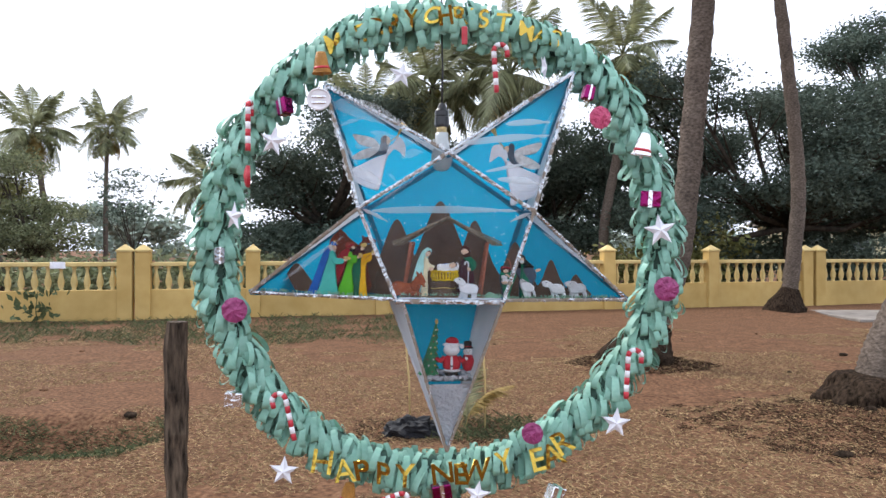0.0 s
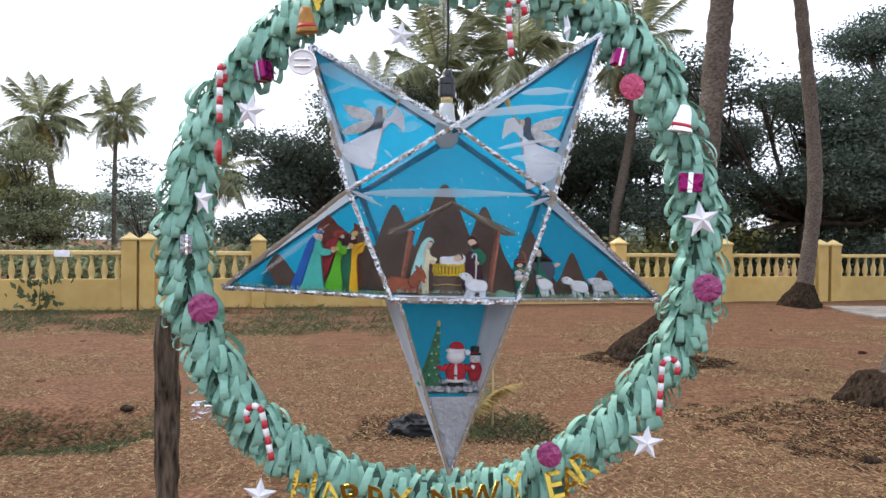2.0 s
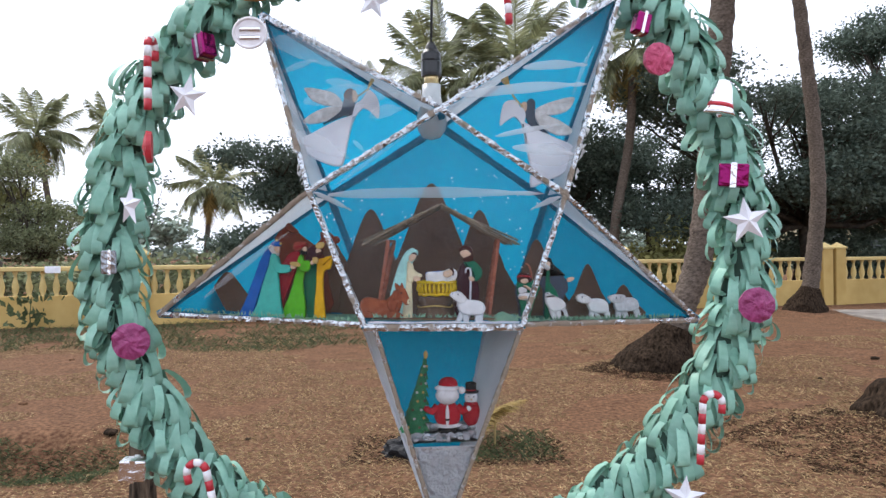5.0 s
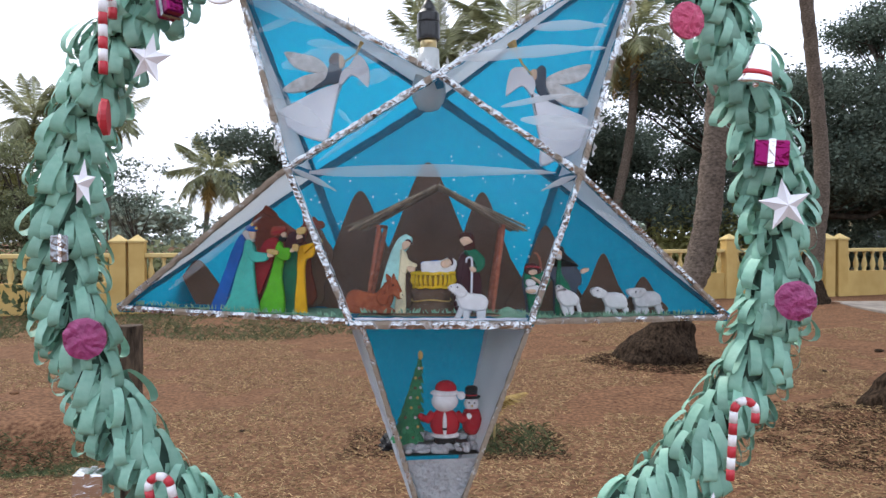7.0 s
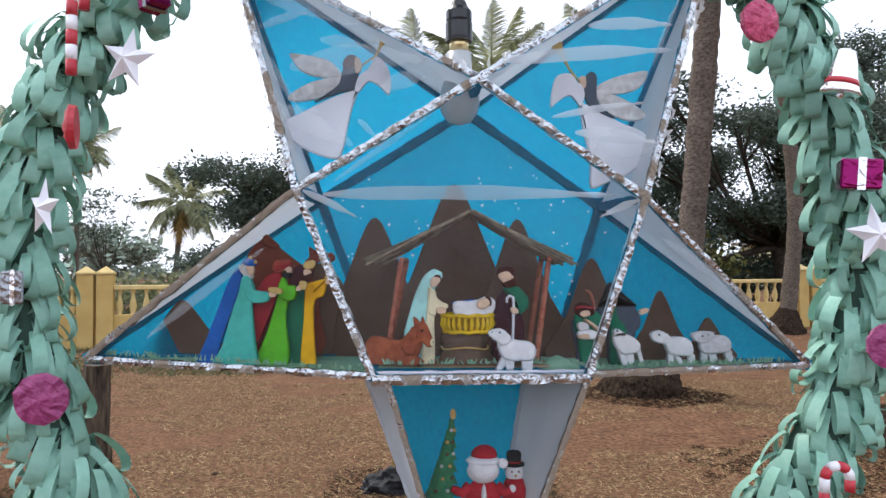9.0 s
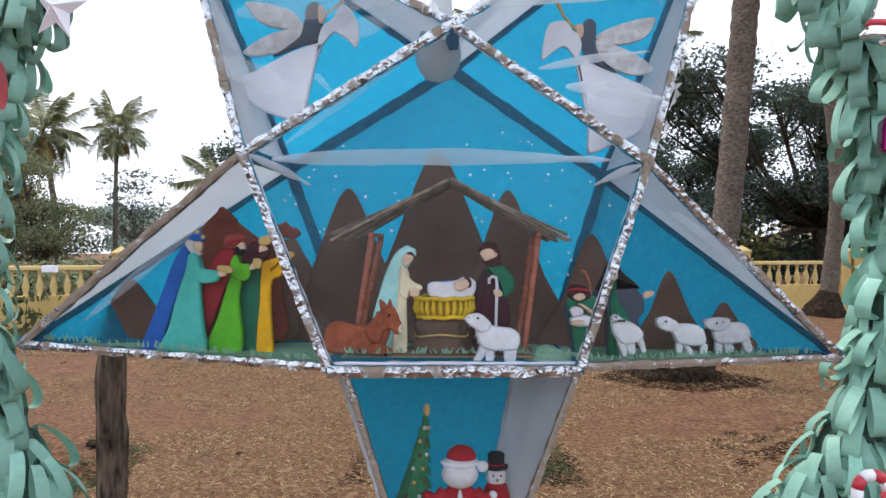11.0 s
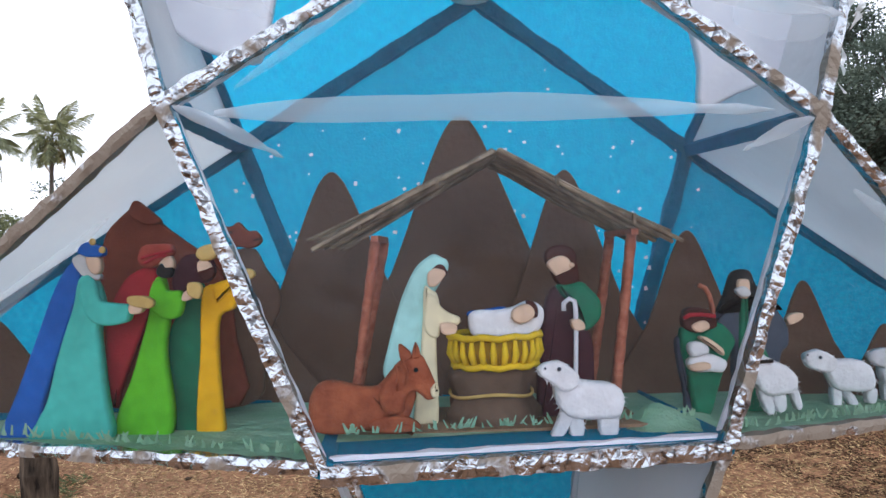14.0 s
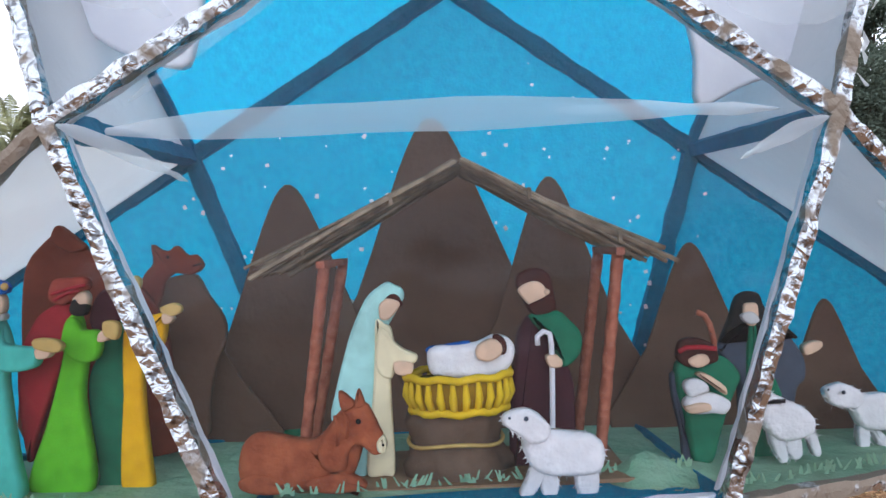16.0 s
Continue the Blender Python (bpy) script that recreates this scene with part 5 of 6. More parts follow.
d.shag(GREY_WOOL, 425)
d.done("toy_sheep", (0.425, 2.36, 1.266), "grey-white toy sheep at the edge of the card", "toy sheep", "toy sheep")
# shepherds
d = Doll(0.197, 1.275)
d.cut([(-16, 62), (-7, 62), (-5, 39), (-7, 15), (-1, 5), (0, -10), (-8, -9), (-10, 15), (-15, 41)], 2.314, SLATE, 2)
d.cut([(-13, 71), (-6, 73), (4, 67), (20, 77), (30, 73), (39, 60), (34, 47), (28, 34), (20, 10), (13, -10), (-1, -10), (-5, 6), (-8, 30), (-13, 51)], 2.31, BOTTLE, 4)
d.cut([(-13, 81), (-10, 90), (-1, 93), (12, 90), (19, 83), (20, 74), (13, 71), (3, 69), (-6, 70), (-12, 75)], 2.306, HAIR, 3)
d.cut([(-5, 76), (3, 80), (10, 79), (12, 73), (4, 69), (-3, 71)], 2.303, SKIN, 2)
d.rod([(-13, 83), (-7, 86), (4, 86), (17, 84)], 2.301, 2, RED)
d.cut([(-8, 46), (8, 49), (19, 46), (27, 40), (22, 31), (12, 32), (-1, 32), (-10, 37)], 2.301, FLEECE, 4)
d.cut([(-11, 54), (-10, 59), (-6, 61), (0, 61), (7, 57), (8, 51), (2, 49), (-7, 47)], 2.297, FLEECE, 3)
d.cut([(0, 64), (7, 65), (22, 54), (22, 47), (12, 55)], 2.298, SKIN, 2)
d.cut([(-11, 39), (-1, 42), (8, 41), (9, 36), (0, 34), (-8, 34)], 2.2960, SKIN, 2)
d.rod([(7, 113), (13, 110), (17, 103), (20, 90), (20, 79), (20, 52)], 2.313, 2.4, RED_WOOD)
d.done("robed_doll", (0.197, 2.31, 1.275), "kneeling doll in green holding a white lamb", "doll", "dolls of the nativity scene")
d = Doll(0.24, 1.275)
d.cut([(-11, 81), (6, 99), (14, 101), (44, 89), (52, 83), (61, 67), (61, 50), (54, 42), (50, 25), (40, 20), (36, -18), (9, -19), (5, 27), (4, 55), (-13, 76)], 2.335, SLATE, 4)
d.cut([(13, 96), (20, 96), (21, 70), (39, 39), (31, -16), (9, -18), (9, 40)], 2.331, BOTTLE, 3)
d.cut([(-10, 84), (-1, 104), (5, 121), (14, 126), (24, 124), (29, 111), (42, 99), (56, 85), (42, 87), (25, 96), (10, 97), (-3, 90)], 2.333, BLACK, 3)
d.cut([(9, 115), (15, 117), (21, 115), (21, 103), (17, 97), (10, 101)], 2.329, SKIN, 2)
d.cut([(6, 107), (14, 110), (20, 106), (21, 101), (15, 99), (9, 101)], 2.327, GREY_BEARD, 2)
d.cut([(59, 77), (66, 81), (75, 81), (74, 75), (62, 70)], 2.331, SKIN, 1.5)
d.done("robed_doll", (0.24, 2.335, 1.275), "bearded doll in slate robe and black headcloth", "doll", "dolls of the nativity scene")

# ---- angels ----
d = Doll(-0.18, 1.71)
d.cut([(-22, 41), (-41, 65), (-76, 76), (-110, 80), (-107, 69), (-94, 52), (-73, 42), (-50, 38), (-30, 34)], 2.327, WING, 2)
d.cut([(-27, 38), (-61, 35), (-89, 24), (-115, 5), (-100, -2), (-73, 1), (-45, 10), (-30, 25)], 2.326, WING, 2)
d.cut([(1, 18), (-41, 4), (-92, -22), (-132, -44), (-111, -65), (-80, -86), (-34, -100), (-22, -85), (-14, -50), (-6, -14), (4, 14)], 2.325, WHITE_CARD, 4)
d.cut([(-21, 51), (-11, 59), (3, 55), (4, 35), (-2, 18), (-25, 12), (-56, 0), (-68, -4), (-45, 12), (-27, 27)], 2.32, SLATE, 2)
d.cut([(-21, 56), (-17, 70), (-6, 76), (3, 70), (0, 55), (-11, 51)], 2.319, HAIR, 2)
d.cut([(-1, 69), (7, 69), (11, 55), (6, 45), (0, 46)], 2.318, SKIN, 2)
d.cut([(-1, 15), (6, 39), (21, 50), (34, 70), (45, 66), (56, 50), (60, 30), (56, 7), (41, 21), (25, 30), (14, 22), (6, 12)], 2.316, WHITE_CARD, 1.5)
d.rod([(10, 55), (34, 71), (43, 89), (55, 112)], 2.313, [1.5, 2, 3.5, 10], DULL_GOLD)
d.done("angel_doll", (-0.18, 2.325, 1.71), "white winged card doll blowing a tan trumpet", "doll", "winged dolls")
d = Doll(0.21, 1.69)
d.cut([(22, 47), (46, 60), (79, 70), (110, 74), (105, 55), (89, 41), (60, 34), (31, 36)], 2.337, WING, 2)
d.cut([(21, 41), (55, 31), (82, 18), (106, -1), (96, -11), (69, -11), (40, 2), (24, 21)], 2.336, WING, 2)
d.cut([(-11, 24), (3, 15), (26, 7), (59, -14), (101, -33), (110, -54), (98, -83), (76, -104), (47, -115), (10, -129), (9, -86), (0, -40), (-6, -6)], 2.335, WHITE_CARD, 4)
d.cut([(1, 62), (11, 71), (21, 62), (20, 39), (22, 20), (34, 6), (52, -10), (34, -4), (10, 9), (-1, 30), (-3, 49)], 2.33, SLATE, 2)
d.cut([(-11, 59), (1, 62), (1, 44), (-9, 41)], 2.328, SKIN, 2)
d.cut([(-6, 47), (-14, 52), (-23, 66), (-46, 64), (-55, 47), (-60, 10), (-46, 19), (-28, 29), (-16, 19), (-9, 10), (-1, 29)], 2.326, WHITE_CARD, 1.5)
d.rod([(-9, 51), (-28, 73), (-39, 96), (-49, 115)], 2.323, [1.5, 2, 3.5, 10], DULL_GOLD)
d.done("angel_doll", (0.21, 2.335, 1.69), "white winged card doll blowing a tan trumpet", "doll", "winged dolls")

# ---- lower arm: snow shelf, toy tree, toy figures ----
SHELF = 1.012
bm = bmesh.new()
vs = [bm.verts.new(p) for p in ((-.058, 2.218, SHELF), (.096, 2.238, SHELF), (.085, 2.352, SHELF), (-.05, 2.345, SHELF))]
bmesh.ops.solidify(bm, geom=[bm.faces.new(vs)], thickness=.005)
part("snow_shelf", bm, WHITE_CARD, star, "white card shelf")
bm = bmesh.new()
for k in range(70):
    x, y = rf.uniform(-.048, .085), rf.uniform(2.235, 2.34)
    ball(bm, (x, y, SHELF + .004 + (.012 if y > 2.29 else 0)), (rf.uniform(.006, .013), rf.uniform(.006, .012), rf.uniform(.004, .010)), u=8, v=6)
part("cotton_snow", bm, SNOW, star, "fluffy white cotton snow", smooth=True)
sheet("snow_front", [Vector((-.052, 2.234, SHELF - .012)), Vector((.090, 2.250, SHELF - .012)), Vector((.013, 2.256, .808))], SNOW, "white cotton sheet below the shelf", cuts=5, rough=.006)

PINE = material("green_crepe", (.012, .15, .06), (.03, .23, .09), 60, 0.8, 0.4)
toy_tree = thing("toy_tree", (-.042, 2.29, SHELF + .012), "small green layered paper fir tree with dots", "toy tree")
for k in range(8):
    z = SHELF + .014 + k * .0185
    rad = .034 * (1 - k / 9.0)
    bm = bmesh.new()
    cx = -.046 + .0034 * k
    n = 18
    top, low = [], []
    for i in range(n):
        a = i * 2 * math.pi / n
        top.append(bm.verts.new((cx + rad * .45 * math.cos(a), 2.29 + rad * .45 * math.sin(a), z + .027)))
        low.append(bm.verts.new((cx + rad * (1.05 if i % 2 else .92) * math.cos(a), 2.29 + rad * math.sin(a), z - (.004 if i % 2 else 0))))
    for i in range(n):
        bm.faces.new((low[i], low[(i + 1) % n], top[(i + 1) % n], top[i]))
    bm.faces.new(top)
    tier = part("tier", bm, PINE, toy_tree)
    for i in (0, 2):
        a = -math.pi / 2 + (i - 1) * .45 + (k % 2) * .35
        bm = bmesh.new()
        ball(bm, (cx + rad * .82 * math.cos(a), 2.29 + rad * .86 * math.sin(a), z + .009), .0030, u=8, v=6)
        part("bauble", bm, (DULL_GOLD, GREY_BEARD, STONE)[(i + k) % 3], tier, smooth=True)
bm = bmesh.new(); lathe(bm, [(.007, SHELF + .004), (.007, SHELF + .022)], 8, Matrix.Translation((-.044, 2.29, 0))); part("trunk", bm, HAIR, toy_tree)
bm = bmesh.new(); ball(bm, (-.020, 2.285, SHELF + .178), (.005, .004, .009), u=8, v=6); part("tip", bm, DULL_GOLD, toy_tree, "tan tip")

SANTA_RED = felt_material("bright_red_felt", (.38, .015, .025))
d = Doll()
x, y, z = .027, 2.275, SHELF + .004
d.ball((x, y, z + .010), (.022, .015, .012), BLACK)
d.ball((x, y, z + .044), (.029, .020, .030), SANTA_RED)
d.ball((x, y, z + .022), (.030, .021, .006), FLEECE)
d.ball((x, y - .018, z + .046), (.0045, .005, .024), FLEECE)
d.ball((x, y - .018, z + .038), (.005, .006, .004), BLACK)
for q in (-1, 1):
    d.limb([(x + q * .022, y, z + .062), (x + q * .034, y - .006, z + .052), (x + q * .044, y - .008, z + .058)], [.009, .008, .007], SANTA_RED)
    d.ball((x + q * .046, y - .008, z + .059), .006, FLEECE if q > 0 else SANTA_RED)
d.ball((x, y - .004, z + .087), (.026, .020, .020), FLEECE)
d.ball((x, y - .002, z + .103), (.028, .021, .008), FLEECE)
d.ball((x + .002, y, z + .111), (.021, .017, .016), SANTA_RED)
d.ball((x + .032, y - .004, z + .098), .008, FLEECE)
d.done("felt_doll", (x, y, z), "round red and white felt doll in a red cap", "doll")
d = Doll()
x, y, z = .079, 2.295, SHELF + .020
d.ball((x, y, z + .028), (.020, .016, .030), SANTA_RED)
d.ball((x, y - .003, z + .062), (.015, .013, .015), FLEECE)
d.ball((x, y - .006, z + .049), (.016, .013, .005), SANTA_RED)
lathe(d.bm, [(.017, z + .073), (.018, z + .076), (.0115, z + .077), (.0125, z + .092), (.010, z + .095)], 14, Matrix.Translation((x, y, 0))); d.ink(BLACK)
d.ball((x, y, z + .079), (.0128, .0128, .003), SANTA_RED)
d.ball((x + .001, y - .017, z + .060), (.002, .005, .002), DULL_GOLD)
for q in (-.005, .006):
    d.ball((x + q, y - .0155, z + .066), .0015, BLACK)
d.done("toy_snowman", (x, y, z - .006), "small toy snowman in red with a black hat", "toy snowman")

# ---- bulb ----
GLASS = material("frosted_bulb", (.62, .64, .64), (.70, .72, .72), 30, 0.25, through_light=0.4)
BRASS = material("brass_cap", (.62, .46, .22), (.72, .56, .3), 60, 0.3, metal=1.0)
BAKELITE = material("black_bakelite", (.01, .01, .012), (.02, .02, .022), 60, 0.3)
bulb = thing("light_bulb", (-.004, 2.345, 1.68), "white bulb hanging in a black lamp holder", "lamp")
bx = Matrix.Translation((-.004, 2.345, 0))
bm = bmesh.new()
lathe(bm, [(.004, 1.672), (.020, 1.677), (.031, 1.692), (.035, 1.71), (.033, 1.728), (.026, 1.748), (.022, 1.770), (.021, 1.797)], 20, bx)
part("globe", bm, GLASS, bulb, "frosted white glass", smooth=True)
bm = bmesh.new(); lathe(bm, [(.0165, 1.797), (.0165, 1.824)], 18, bx); part("cap", bm, BRASS, bulb, "brass cap", smooth=True)
bm = bmesh.new()
lathe(bm, [(.0225, 1.816), (.0235, 1.822), (.0235, 1.848), (.021, 1.850), (.0225, 1.853), (.0225, 1.868), (.016, 1.876), (.012, 1.886), (.007, 1.894)], 20, bx)
part("lamp_holder", bm, BAKELITE, bulb, "ribbed black holder")
bm = bmesh.new(); tube(bm, [(-.004, 2.345, 1.89), (-.001, 2.34, 2.0), (-.004, 2.36, 2.12), (-.01, 2.375, 2.9)], .003, 6); part("flex", bm, CORD, bulb, "black twisted flex", smooth=True)

# ---- ornaments on the wreath ----
GOLD_FOIL = foil_material("gold_foil", (.50, .345, .06), 45, 0)
PINK = material("magenta_crepe", (.27, .03, .13), (.42, .075, .22), 60, 0.4, 0.5, 70, through_light=0.15)
PURPLE_FOIL = foil_material("purple_foil", (.23, .014, .10), 30, 0)
DULL_SILVER = foil_material("tarnished_silver_paper", (.30, .31, .33), 28, 0)
SILVER_FOIL = foil_material("silver_paper", (.78, .78, .80), 28, 0)
CANE_RED = material("cane_red", (.44, .02, .035), (.52, .035, .05), 60, 0.45)
CANE_WHITE = material("cane_white", (.74, .72, .74), (.82, .8, .82), 60, 0.5)
GLITTER = material("orange_glitter", (.40, .15, .02), (.60, .30, .06), 300, 0.45, 0.6, 400)


def hung(x, y, z):
    """The place of an ornament on the slightly turned face of the wreath."""
    near = 2.268 + .062 * x + (y - 2.19)
    return x * near / 2.22, near, 1.42 + (z - 1.42) * near / 2.22


def paper_star(x, y, z, rad, turn, tilt=0.0):
    x, y, z = hung(x, y, z)
    bm = bmesh.new()
    front, back = bm.verts.new((0, -.28 * rad, 0)), bm.verts.new((0, .1 * rad, 0))
    pts = [bm.verts.new(((rad if k % 2 == 0 else rad * .42) * math.sin(k * math.pi / 5), 0, (rad if k % 2 == 0 else rad * .42) * math.cos(k * math.pi / 5))) for k in range(10)]
    for k in range(10):
        bm.faces.new((front, pts[k], pts[(k + 1) % 10])); bm.faces.new((back, pts[(k + 1) % 10], pts[k]))
    ob = new("paper_star", mesh_of("paper_star", bm, WHITE_CARD))
    ob.matrix_basis = pose(x, y, z, 0, turn, tilt)
    return tagged(ob, "folded white card star hung on the wreath", "star ornament", "white stars on the wreath")


for row in ((-.127, 2.23, 1.956, .043, 8, 15), (.309, 2.22, 1.978, .045, 20, 70), (-.522, 2.20, 1.752, .050, 12, -15), (-.643, 2.19, 1.520, .048, 5, -38), (-.490, 2.20, .737, .048, 4, 0), (.532, 2.21, .885, .050, 6, 0), (.668, 2.185, 1.477, .054, -8, 0), (.105, 2.19, .665, .045, 10, 0)):
    paper_star(*row)


def candy_cane(x, y, z, h, turn, yaw, flip=1, hook=.021):
    """A crook of alternating red and white slanted bands."""
    x, y, z = hung(x, y, z)
    at = Vector((x, y, z))
    root = thing("candy_cane", at, "red and white striped candy cane ornament", "candy cane", "candy canes on the wreath")
    path = [Vector((0, 0, -h / 2 + (h - hook) * k / 12)) for k in range(13)]
    path += [Vector((flip * (hook - hook * math.cos(a)), 0, h / 2 - hook + hook * math.sin(a))) for a in (math.pi * k / 8 for k in range(1, 9))]
    path.append(path[-1] + Vector((0, 0, -.02)))
    m = pose(0, 0, 0, 0, turn, yaw)
    path = [at + m @ p for p in path]
    total = len(path) - 1
    step = 2
    for i, k in enumerate(range(0, total, step)):
        bm = bmesh.new()
        tube(bm, path[k:min(k + step, total) + 1], .0082, 10)
        part("band", bm, CANE_RED if i % 2 == 0 else CANE_WHITE, root, smooth=True)


candy_cane(-.473, 2.17, .905, .150, -12, 0, -1)
candy_cane(.567, 2.17, 1.035, .155, 3, 0, 1)
candy_cane(-.600, 2.165, 1.80, .155, 0, -88, -1)
candy_cane(.160, 2.20, 1.975, .150, -4, 0, 1)
candy_cane(-.165, 2.20, .655, .11, 70, 0, 1)


def crepe_disc(x, y, z, rad, m, yaw, label, seed):
    x, y, z = hung(x, y, z)
    bm = bmesh.new()
    n, prev = 22, None
    for k in range(5):
        q = k / 4
        cur = []
        for i in range(n):
            a = i * 2 * math.pi / n
            w = noise.noise(Vector((math.cos(a) * 2.4 * q, math.sin(a) * 2.4 * q, seed))) * .35 + noise.noise(Vector((math.cos(a) * 7 * q, math.sin(a) * 7 * q, seed + 4))) * .2
            rr = rad * q * (1 + .025 * math.sin(i * 2.7))
            cur.append(bm.verts.new((rr * math.cos(a), -rad * (.22 * (1 - q * q) + w * .34), rr * math.sin(a))))
        if prev:
            for i in range(n):
                bm.faces.new((prev[i], prev[(i + 1) % n], cur[(i + 1) % n], cur[i]))
        prev = cur
    back = [bm.verts.new((v.co.x * .96, rad * .3, v.co.z * .96)) for v in prev]
    for i in range(n):
        bm.faces.new((prev[i], prev[(i + 1) % n], back[(i + 1) % n], back[i]))
    bm.faces.new(back)
    bmesh.ops.remove_doubles(bm, verts=bm.verts[:], dist=1e-5)
    ob = new("crepe_rosette", mesh_of("crepe_rosette", bm, m))
    ob.matrix_basis = pose(x, y, z, 0, 0, yaw)
    return tagged(ob, label, "rosette", "crepe rosettes on the wreath")


crepe_disc(-.642, 2.175, 1.232, .039, PINK, 8, "crumpled magenta crepe rosette", 1)
crepe_disc(.275, 2.17, .852, .034, PINK, -15, "crumpled magenta crepe rosette", 2)
crepe_disc(.688, 2.175, 1.297, .039, PINK, -5, "crumpled magenta crepe rosette", 3)
crepe_disc(.485, 2.19, 1.825, .036, material("coral_crepe", (.48, .05, .13), (.58, .08, .18), 60, 0.5, 0.6, 70), 15, "coral-pink foil disc on the wreath", 4)
crepe_disc(-.605, 2.18, 1.643, .034, CANE_RED, -72, "red disc hung edge-on", 5)


def gift(x, y, z, size, m, yaw, tilt, label, ribbon=SILVER_FOIL):
    x, y, z = hung(x, y, z)
    at = Vector((x, y, z))
    root = thing("gift_box", at, label, "gift box", "toy gift boxes on the wreath")
    rot = Matrix.Translation(at) @ pose(0, 0, 0, 0, tilt, yaw)
    bm = bmesh.new(); box(bm, (0, 0, 0), size, rot); part("box", bevelled(bm, .003), m, root)
    bm = bmesh.new(); box(bm, (0, 0, 0), (size[0] * .20, size[1] + .004, size[2] + .004), rot); part("ribbon", bm, ribbon, root, "silver ribbon")


gift(.640, 2.18, 1.573, (.062, .045, .050), PURPLE_FOIL, -20, 4, "purple foil gift box with silver ribbon")
gift(.447, 2.20, 1.900, (.034, .03, .046), PURPLE_FOIL, 15, 14, "purple foil gift box with silver ribbon")
gift(-.487, 2.22, 1.858, (.042, .035, .052), PURPLE_FOIL, -38, -14, "purple and silver foil gift box", DULL_SILVER)
gift(-.643, 2.22, .958, (.055, .045, .044), SILVER_FOIL, 10, 4, "silver foil gift box")
gift(-.690, 2.19, 1.400, (.03, .03, .05), DULL_SILVER, 30, 0, "small dull silver foil parcel")
gift(.345, 2.24, .665, (.05, .045, .055), SILVER_FOIL, 20, 20, "crumpled silver and green foil parcel", PAPER_GREEN_REST)
gift(-.005, 2.20, .675, (.06, .04, .045), PURPLE_FOIL, 10, -8, "purple and silver foil gift box")


def bell(x, y, z, s, m, tilt, label, band):
    x, y, z = hung(x, y, z)
    root = thing("bell", (x, y, z), label, "bell", "card bells on the wreath")
    rot = Matrix.Translation((x, y, z)) @ pose(0, 0, 0, 0, tilt, 0)
    bm = bmesh.new()
    lathe(bm, [(s * .12, s * 1.1), (s * .36, s * 1.02), (s * .47, s * .6), (s * .56, s * .05), (s * .68, -s * .42), (s * .80, -s * .62), (s * .74, -s * .66)], 18, rot @ Matrix.Diagonal((1, .6, 1, 1)))
    part("body", bm, m, root, smooth=True)
    bm = bmesh.new()
    lathe(bm, [(s * .60, s * -.10), (s * .67, -s * .30)], 18, rot @ Matrix.Diagonal((1, .62, 1, 1)))
    part("band", bm, band, root, "red band", smooth=True)
    bm = bmesh.new(); ball(bm, (0, 0, -s * .70), s * .14, rot); part("clapper", bm, m, root, smooth=True)


bell(.615, 2.175, 1.732, .044, SILVER_FOIL, 10, "small silver foil bell with a red band", CANE_RED)
bell(-.374, 2.19, 1.985, .040, GLITTER, -4, "orange glitter bell with a red band", CANE_RED)
bell(-.292, 2.23, .66, .04, GLITTER, 8, "orange glitter bell hanging under the wreath", CANE_RED)

# white ring by the star's tip
ring_orn = thing("paper_ring", (-.379, 2.2, 1.877), "white card ring ornament with silver bars", "ornament")
bm = bmesh.new()
tube(bm, [(-.379 + .034 * math.cos(a), 2.2, 1.877 + .031 * math.sin(a)) for a in (k * math.pi / 14 for k in range(29))], .0032, 8, False)
part("ring", bm, CANE_WHITE, ring_orn, smooth=True)
bm = bmesh.new(); lathe(bm, [(.032, -.001), (.033, 0), (.032, .001)], 28, pose(-.379, 2.201, 1.877, 90, 0, 0)); part("disc", bm, CANE_WHITE, ring_orn)
for dz in (-.010, .008):
    bm = bmesh.new(); box(bm, (-.379, 2.2, 1.877 + dz), (.044, .010, .008)); part("bar", bevelled(bm, .002), SILVER_FOIL, ring_orn, "dark silver bar")
bm = bmesh.new(); box(bm, (.066, 2.21, 2.074), (.018, .006, .055), pose(0, 0, 0)); solid("red_card", bevelled(bm, .002), CANE_RED, (.066, 2.21, 2.05), "small red card tag hanging from the wreath", "card tag")


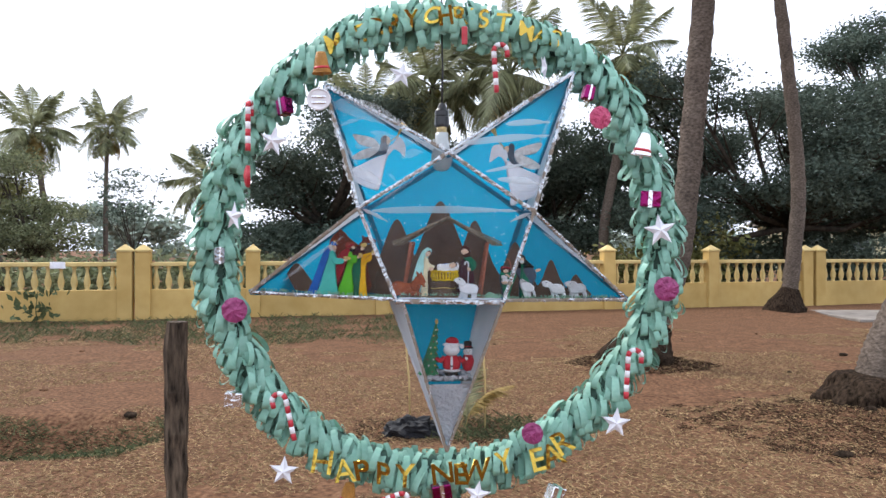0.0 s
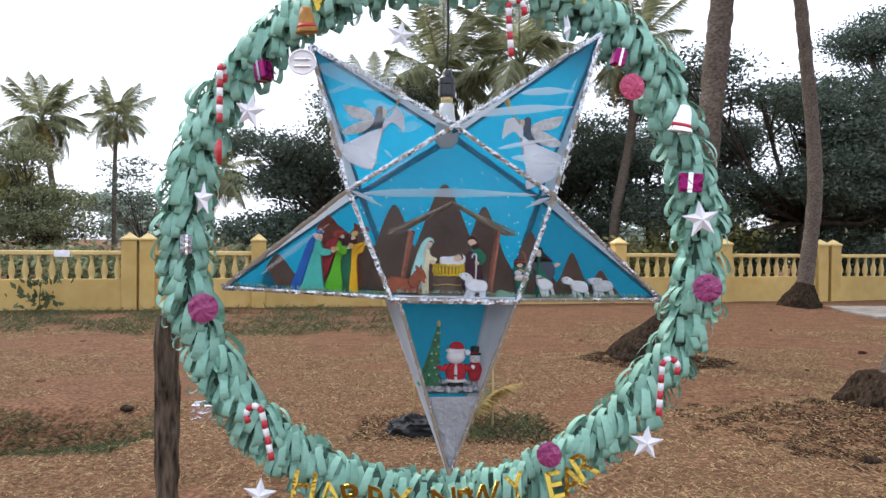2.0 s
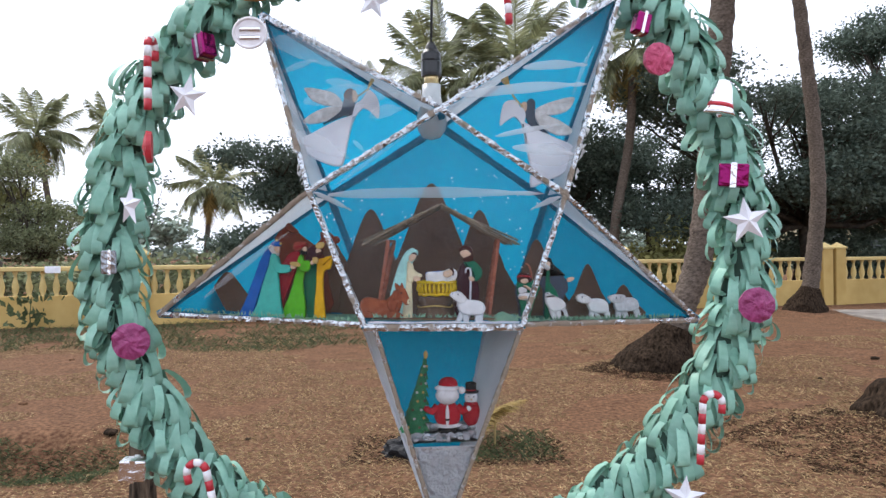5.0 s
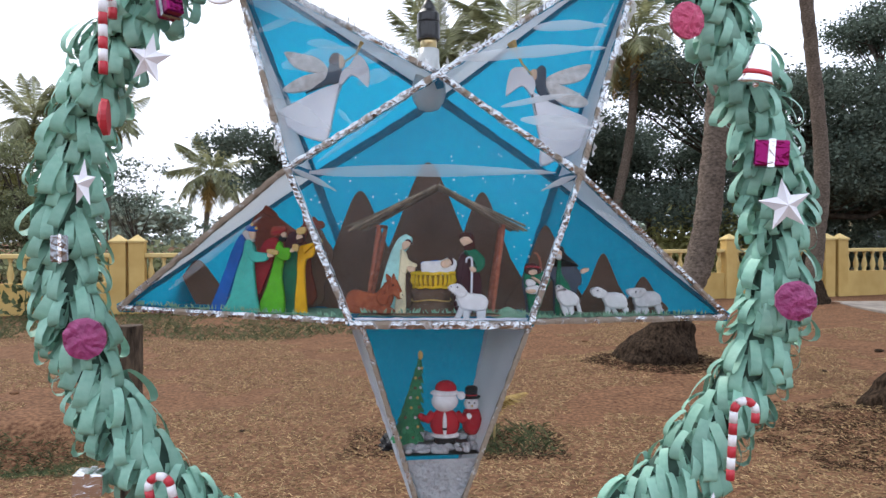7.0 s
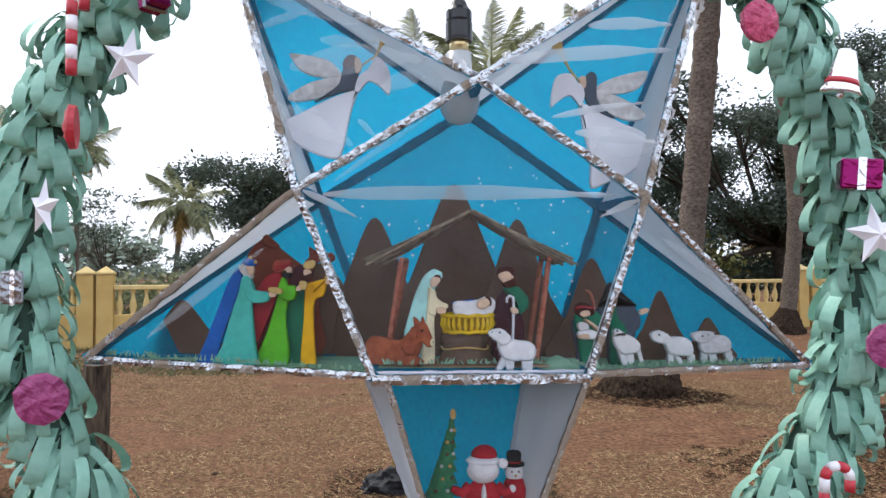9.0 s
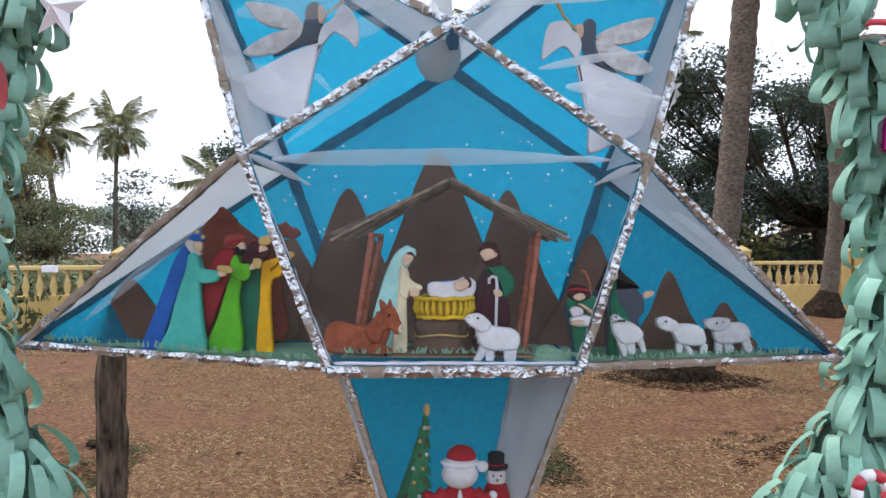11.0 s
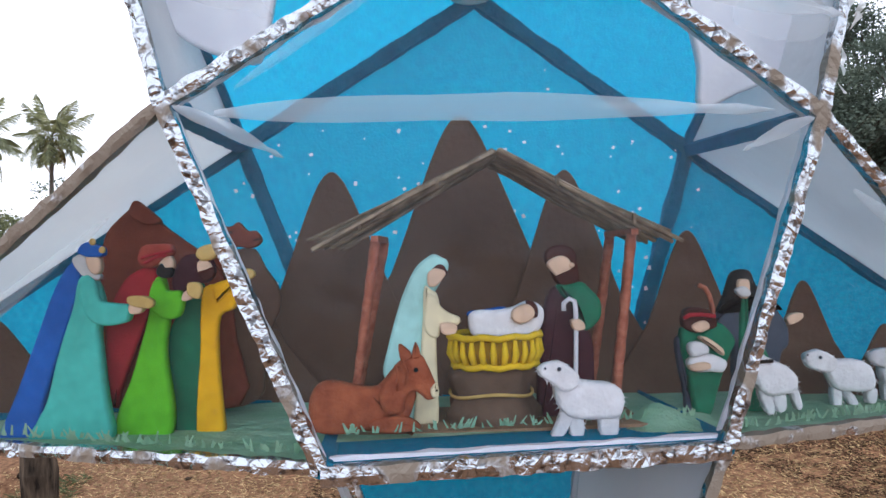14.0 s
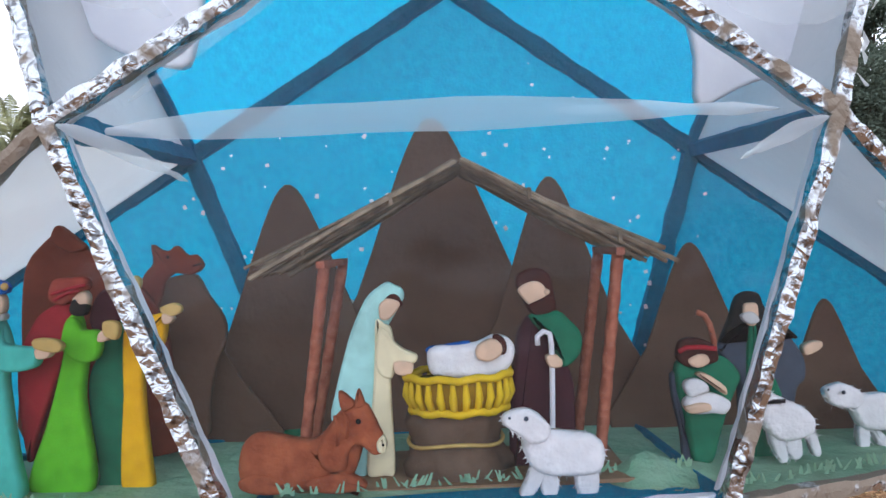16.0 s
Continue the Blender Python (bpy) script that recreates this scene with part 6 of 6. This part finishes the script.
# ---- gold letters ----
def letter(ch, x, y, z, size, turn):
    x, y, z = hung(x, y, z)
    cu = bpy.data.curves.new("letter", "FONT")
    cu.body, cu.size, cu.extrude, cu.align_x, cu.align_y = ch, size * 1.38, .0012, "CENTER", "CENTER"
    cu.offset = .0012
    tmp = bpy.data.objects.new("letter", cu)
    scene.collection.objects.link(tmp)
    bpy.context.view_layer.update()
    me = bpy.data.meshes.new_from_object(tmp.evaluated_get(bpy.context.evaluated_depsgraph_get()))
    bpy.data.objects.remove(tmp)
    me.materials.clear()
    me.materials.append(GOLD_FOIL)
    ob = new("gold_letter", me)
    for v in me.vertices:
        v.co.z += .010 * noise.noise(Vector((v.co.x * 22, v.co.y * 22, x * 50)))
    ob.matrix_basis = pose(x, y, z, rl.uniform(-30, 22), turn, rl.uniform(-34, 34)) @ pose(0, 0, 0, 90, 0, 0)
    tagged(ob, "shiny gold foil letter " + ch + " on the wreath", "letter", "gold letters on the wreath")


rl = random.Random(3)
for ch, x, z, turn in (("H", -0.372, 0.761, 8), ("A", -0.303, 0.734, 6), ("P", -0.251, 0.734, -4), ("P", -0.184, 0.726, 4), ("Y", -0.117, 0.718, 0), ("N", -0.001, 0.726, -3), ("E", 0.054, 0.723, 2), ("W", 0.099, 0.734, -5), ("Y", 0.189, 0.761, -12), ("E", 0.29, 0.768, -16), ("A", 0.338, 0.782, -24), ("R", 0.367, 0.82, -30)):
    letter(ch, x, 2.175 + rl.uniform(-.012, .012), z, .074, turn + rl.uniform(-5, 5))
for ch, x, z, turn in (("M", -.335, 2.055, -26), ("E", -.255, 2.085, -18), ("R", -.200, 2.105, -12), ("R", -.150, 2.118, -8), ("Y", -.098, 2.130, -6), ("C", -.035, 2.142, 0), ("H", .008, 2.142, 0), ("R", .052, 2.14, 3), ("I", .088, 2.138, 4), ("S", .125, 2.132, 6), ("T", .185, 2.12, 10), ("M", .257, 2.095, 14), ("A", .302, 2.08, 20), ("S", .345, 2.07, 16)):
    letter(ch, x, 2.225 + rl.uniform(-.02, .02), z - .006, .060 if ch != "A" else .05, turn + rl.uniform(-6, 6))

# the decoration, drawn 1.25 times too large, brought to true size
DECORATION = Matrix.Translation((0, 0, EYE)) @ Matrix.Scale(.8, 4) @ Matrix.Translation((0, 0, -1.42))
for ob in set(scene.objects) - before:
    if ob.parent is None:
        ob.matrix_basis = DECORATION @ ob.matrix_basis
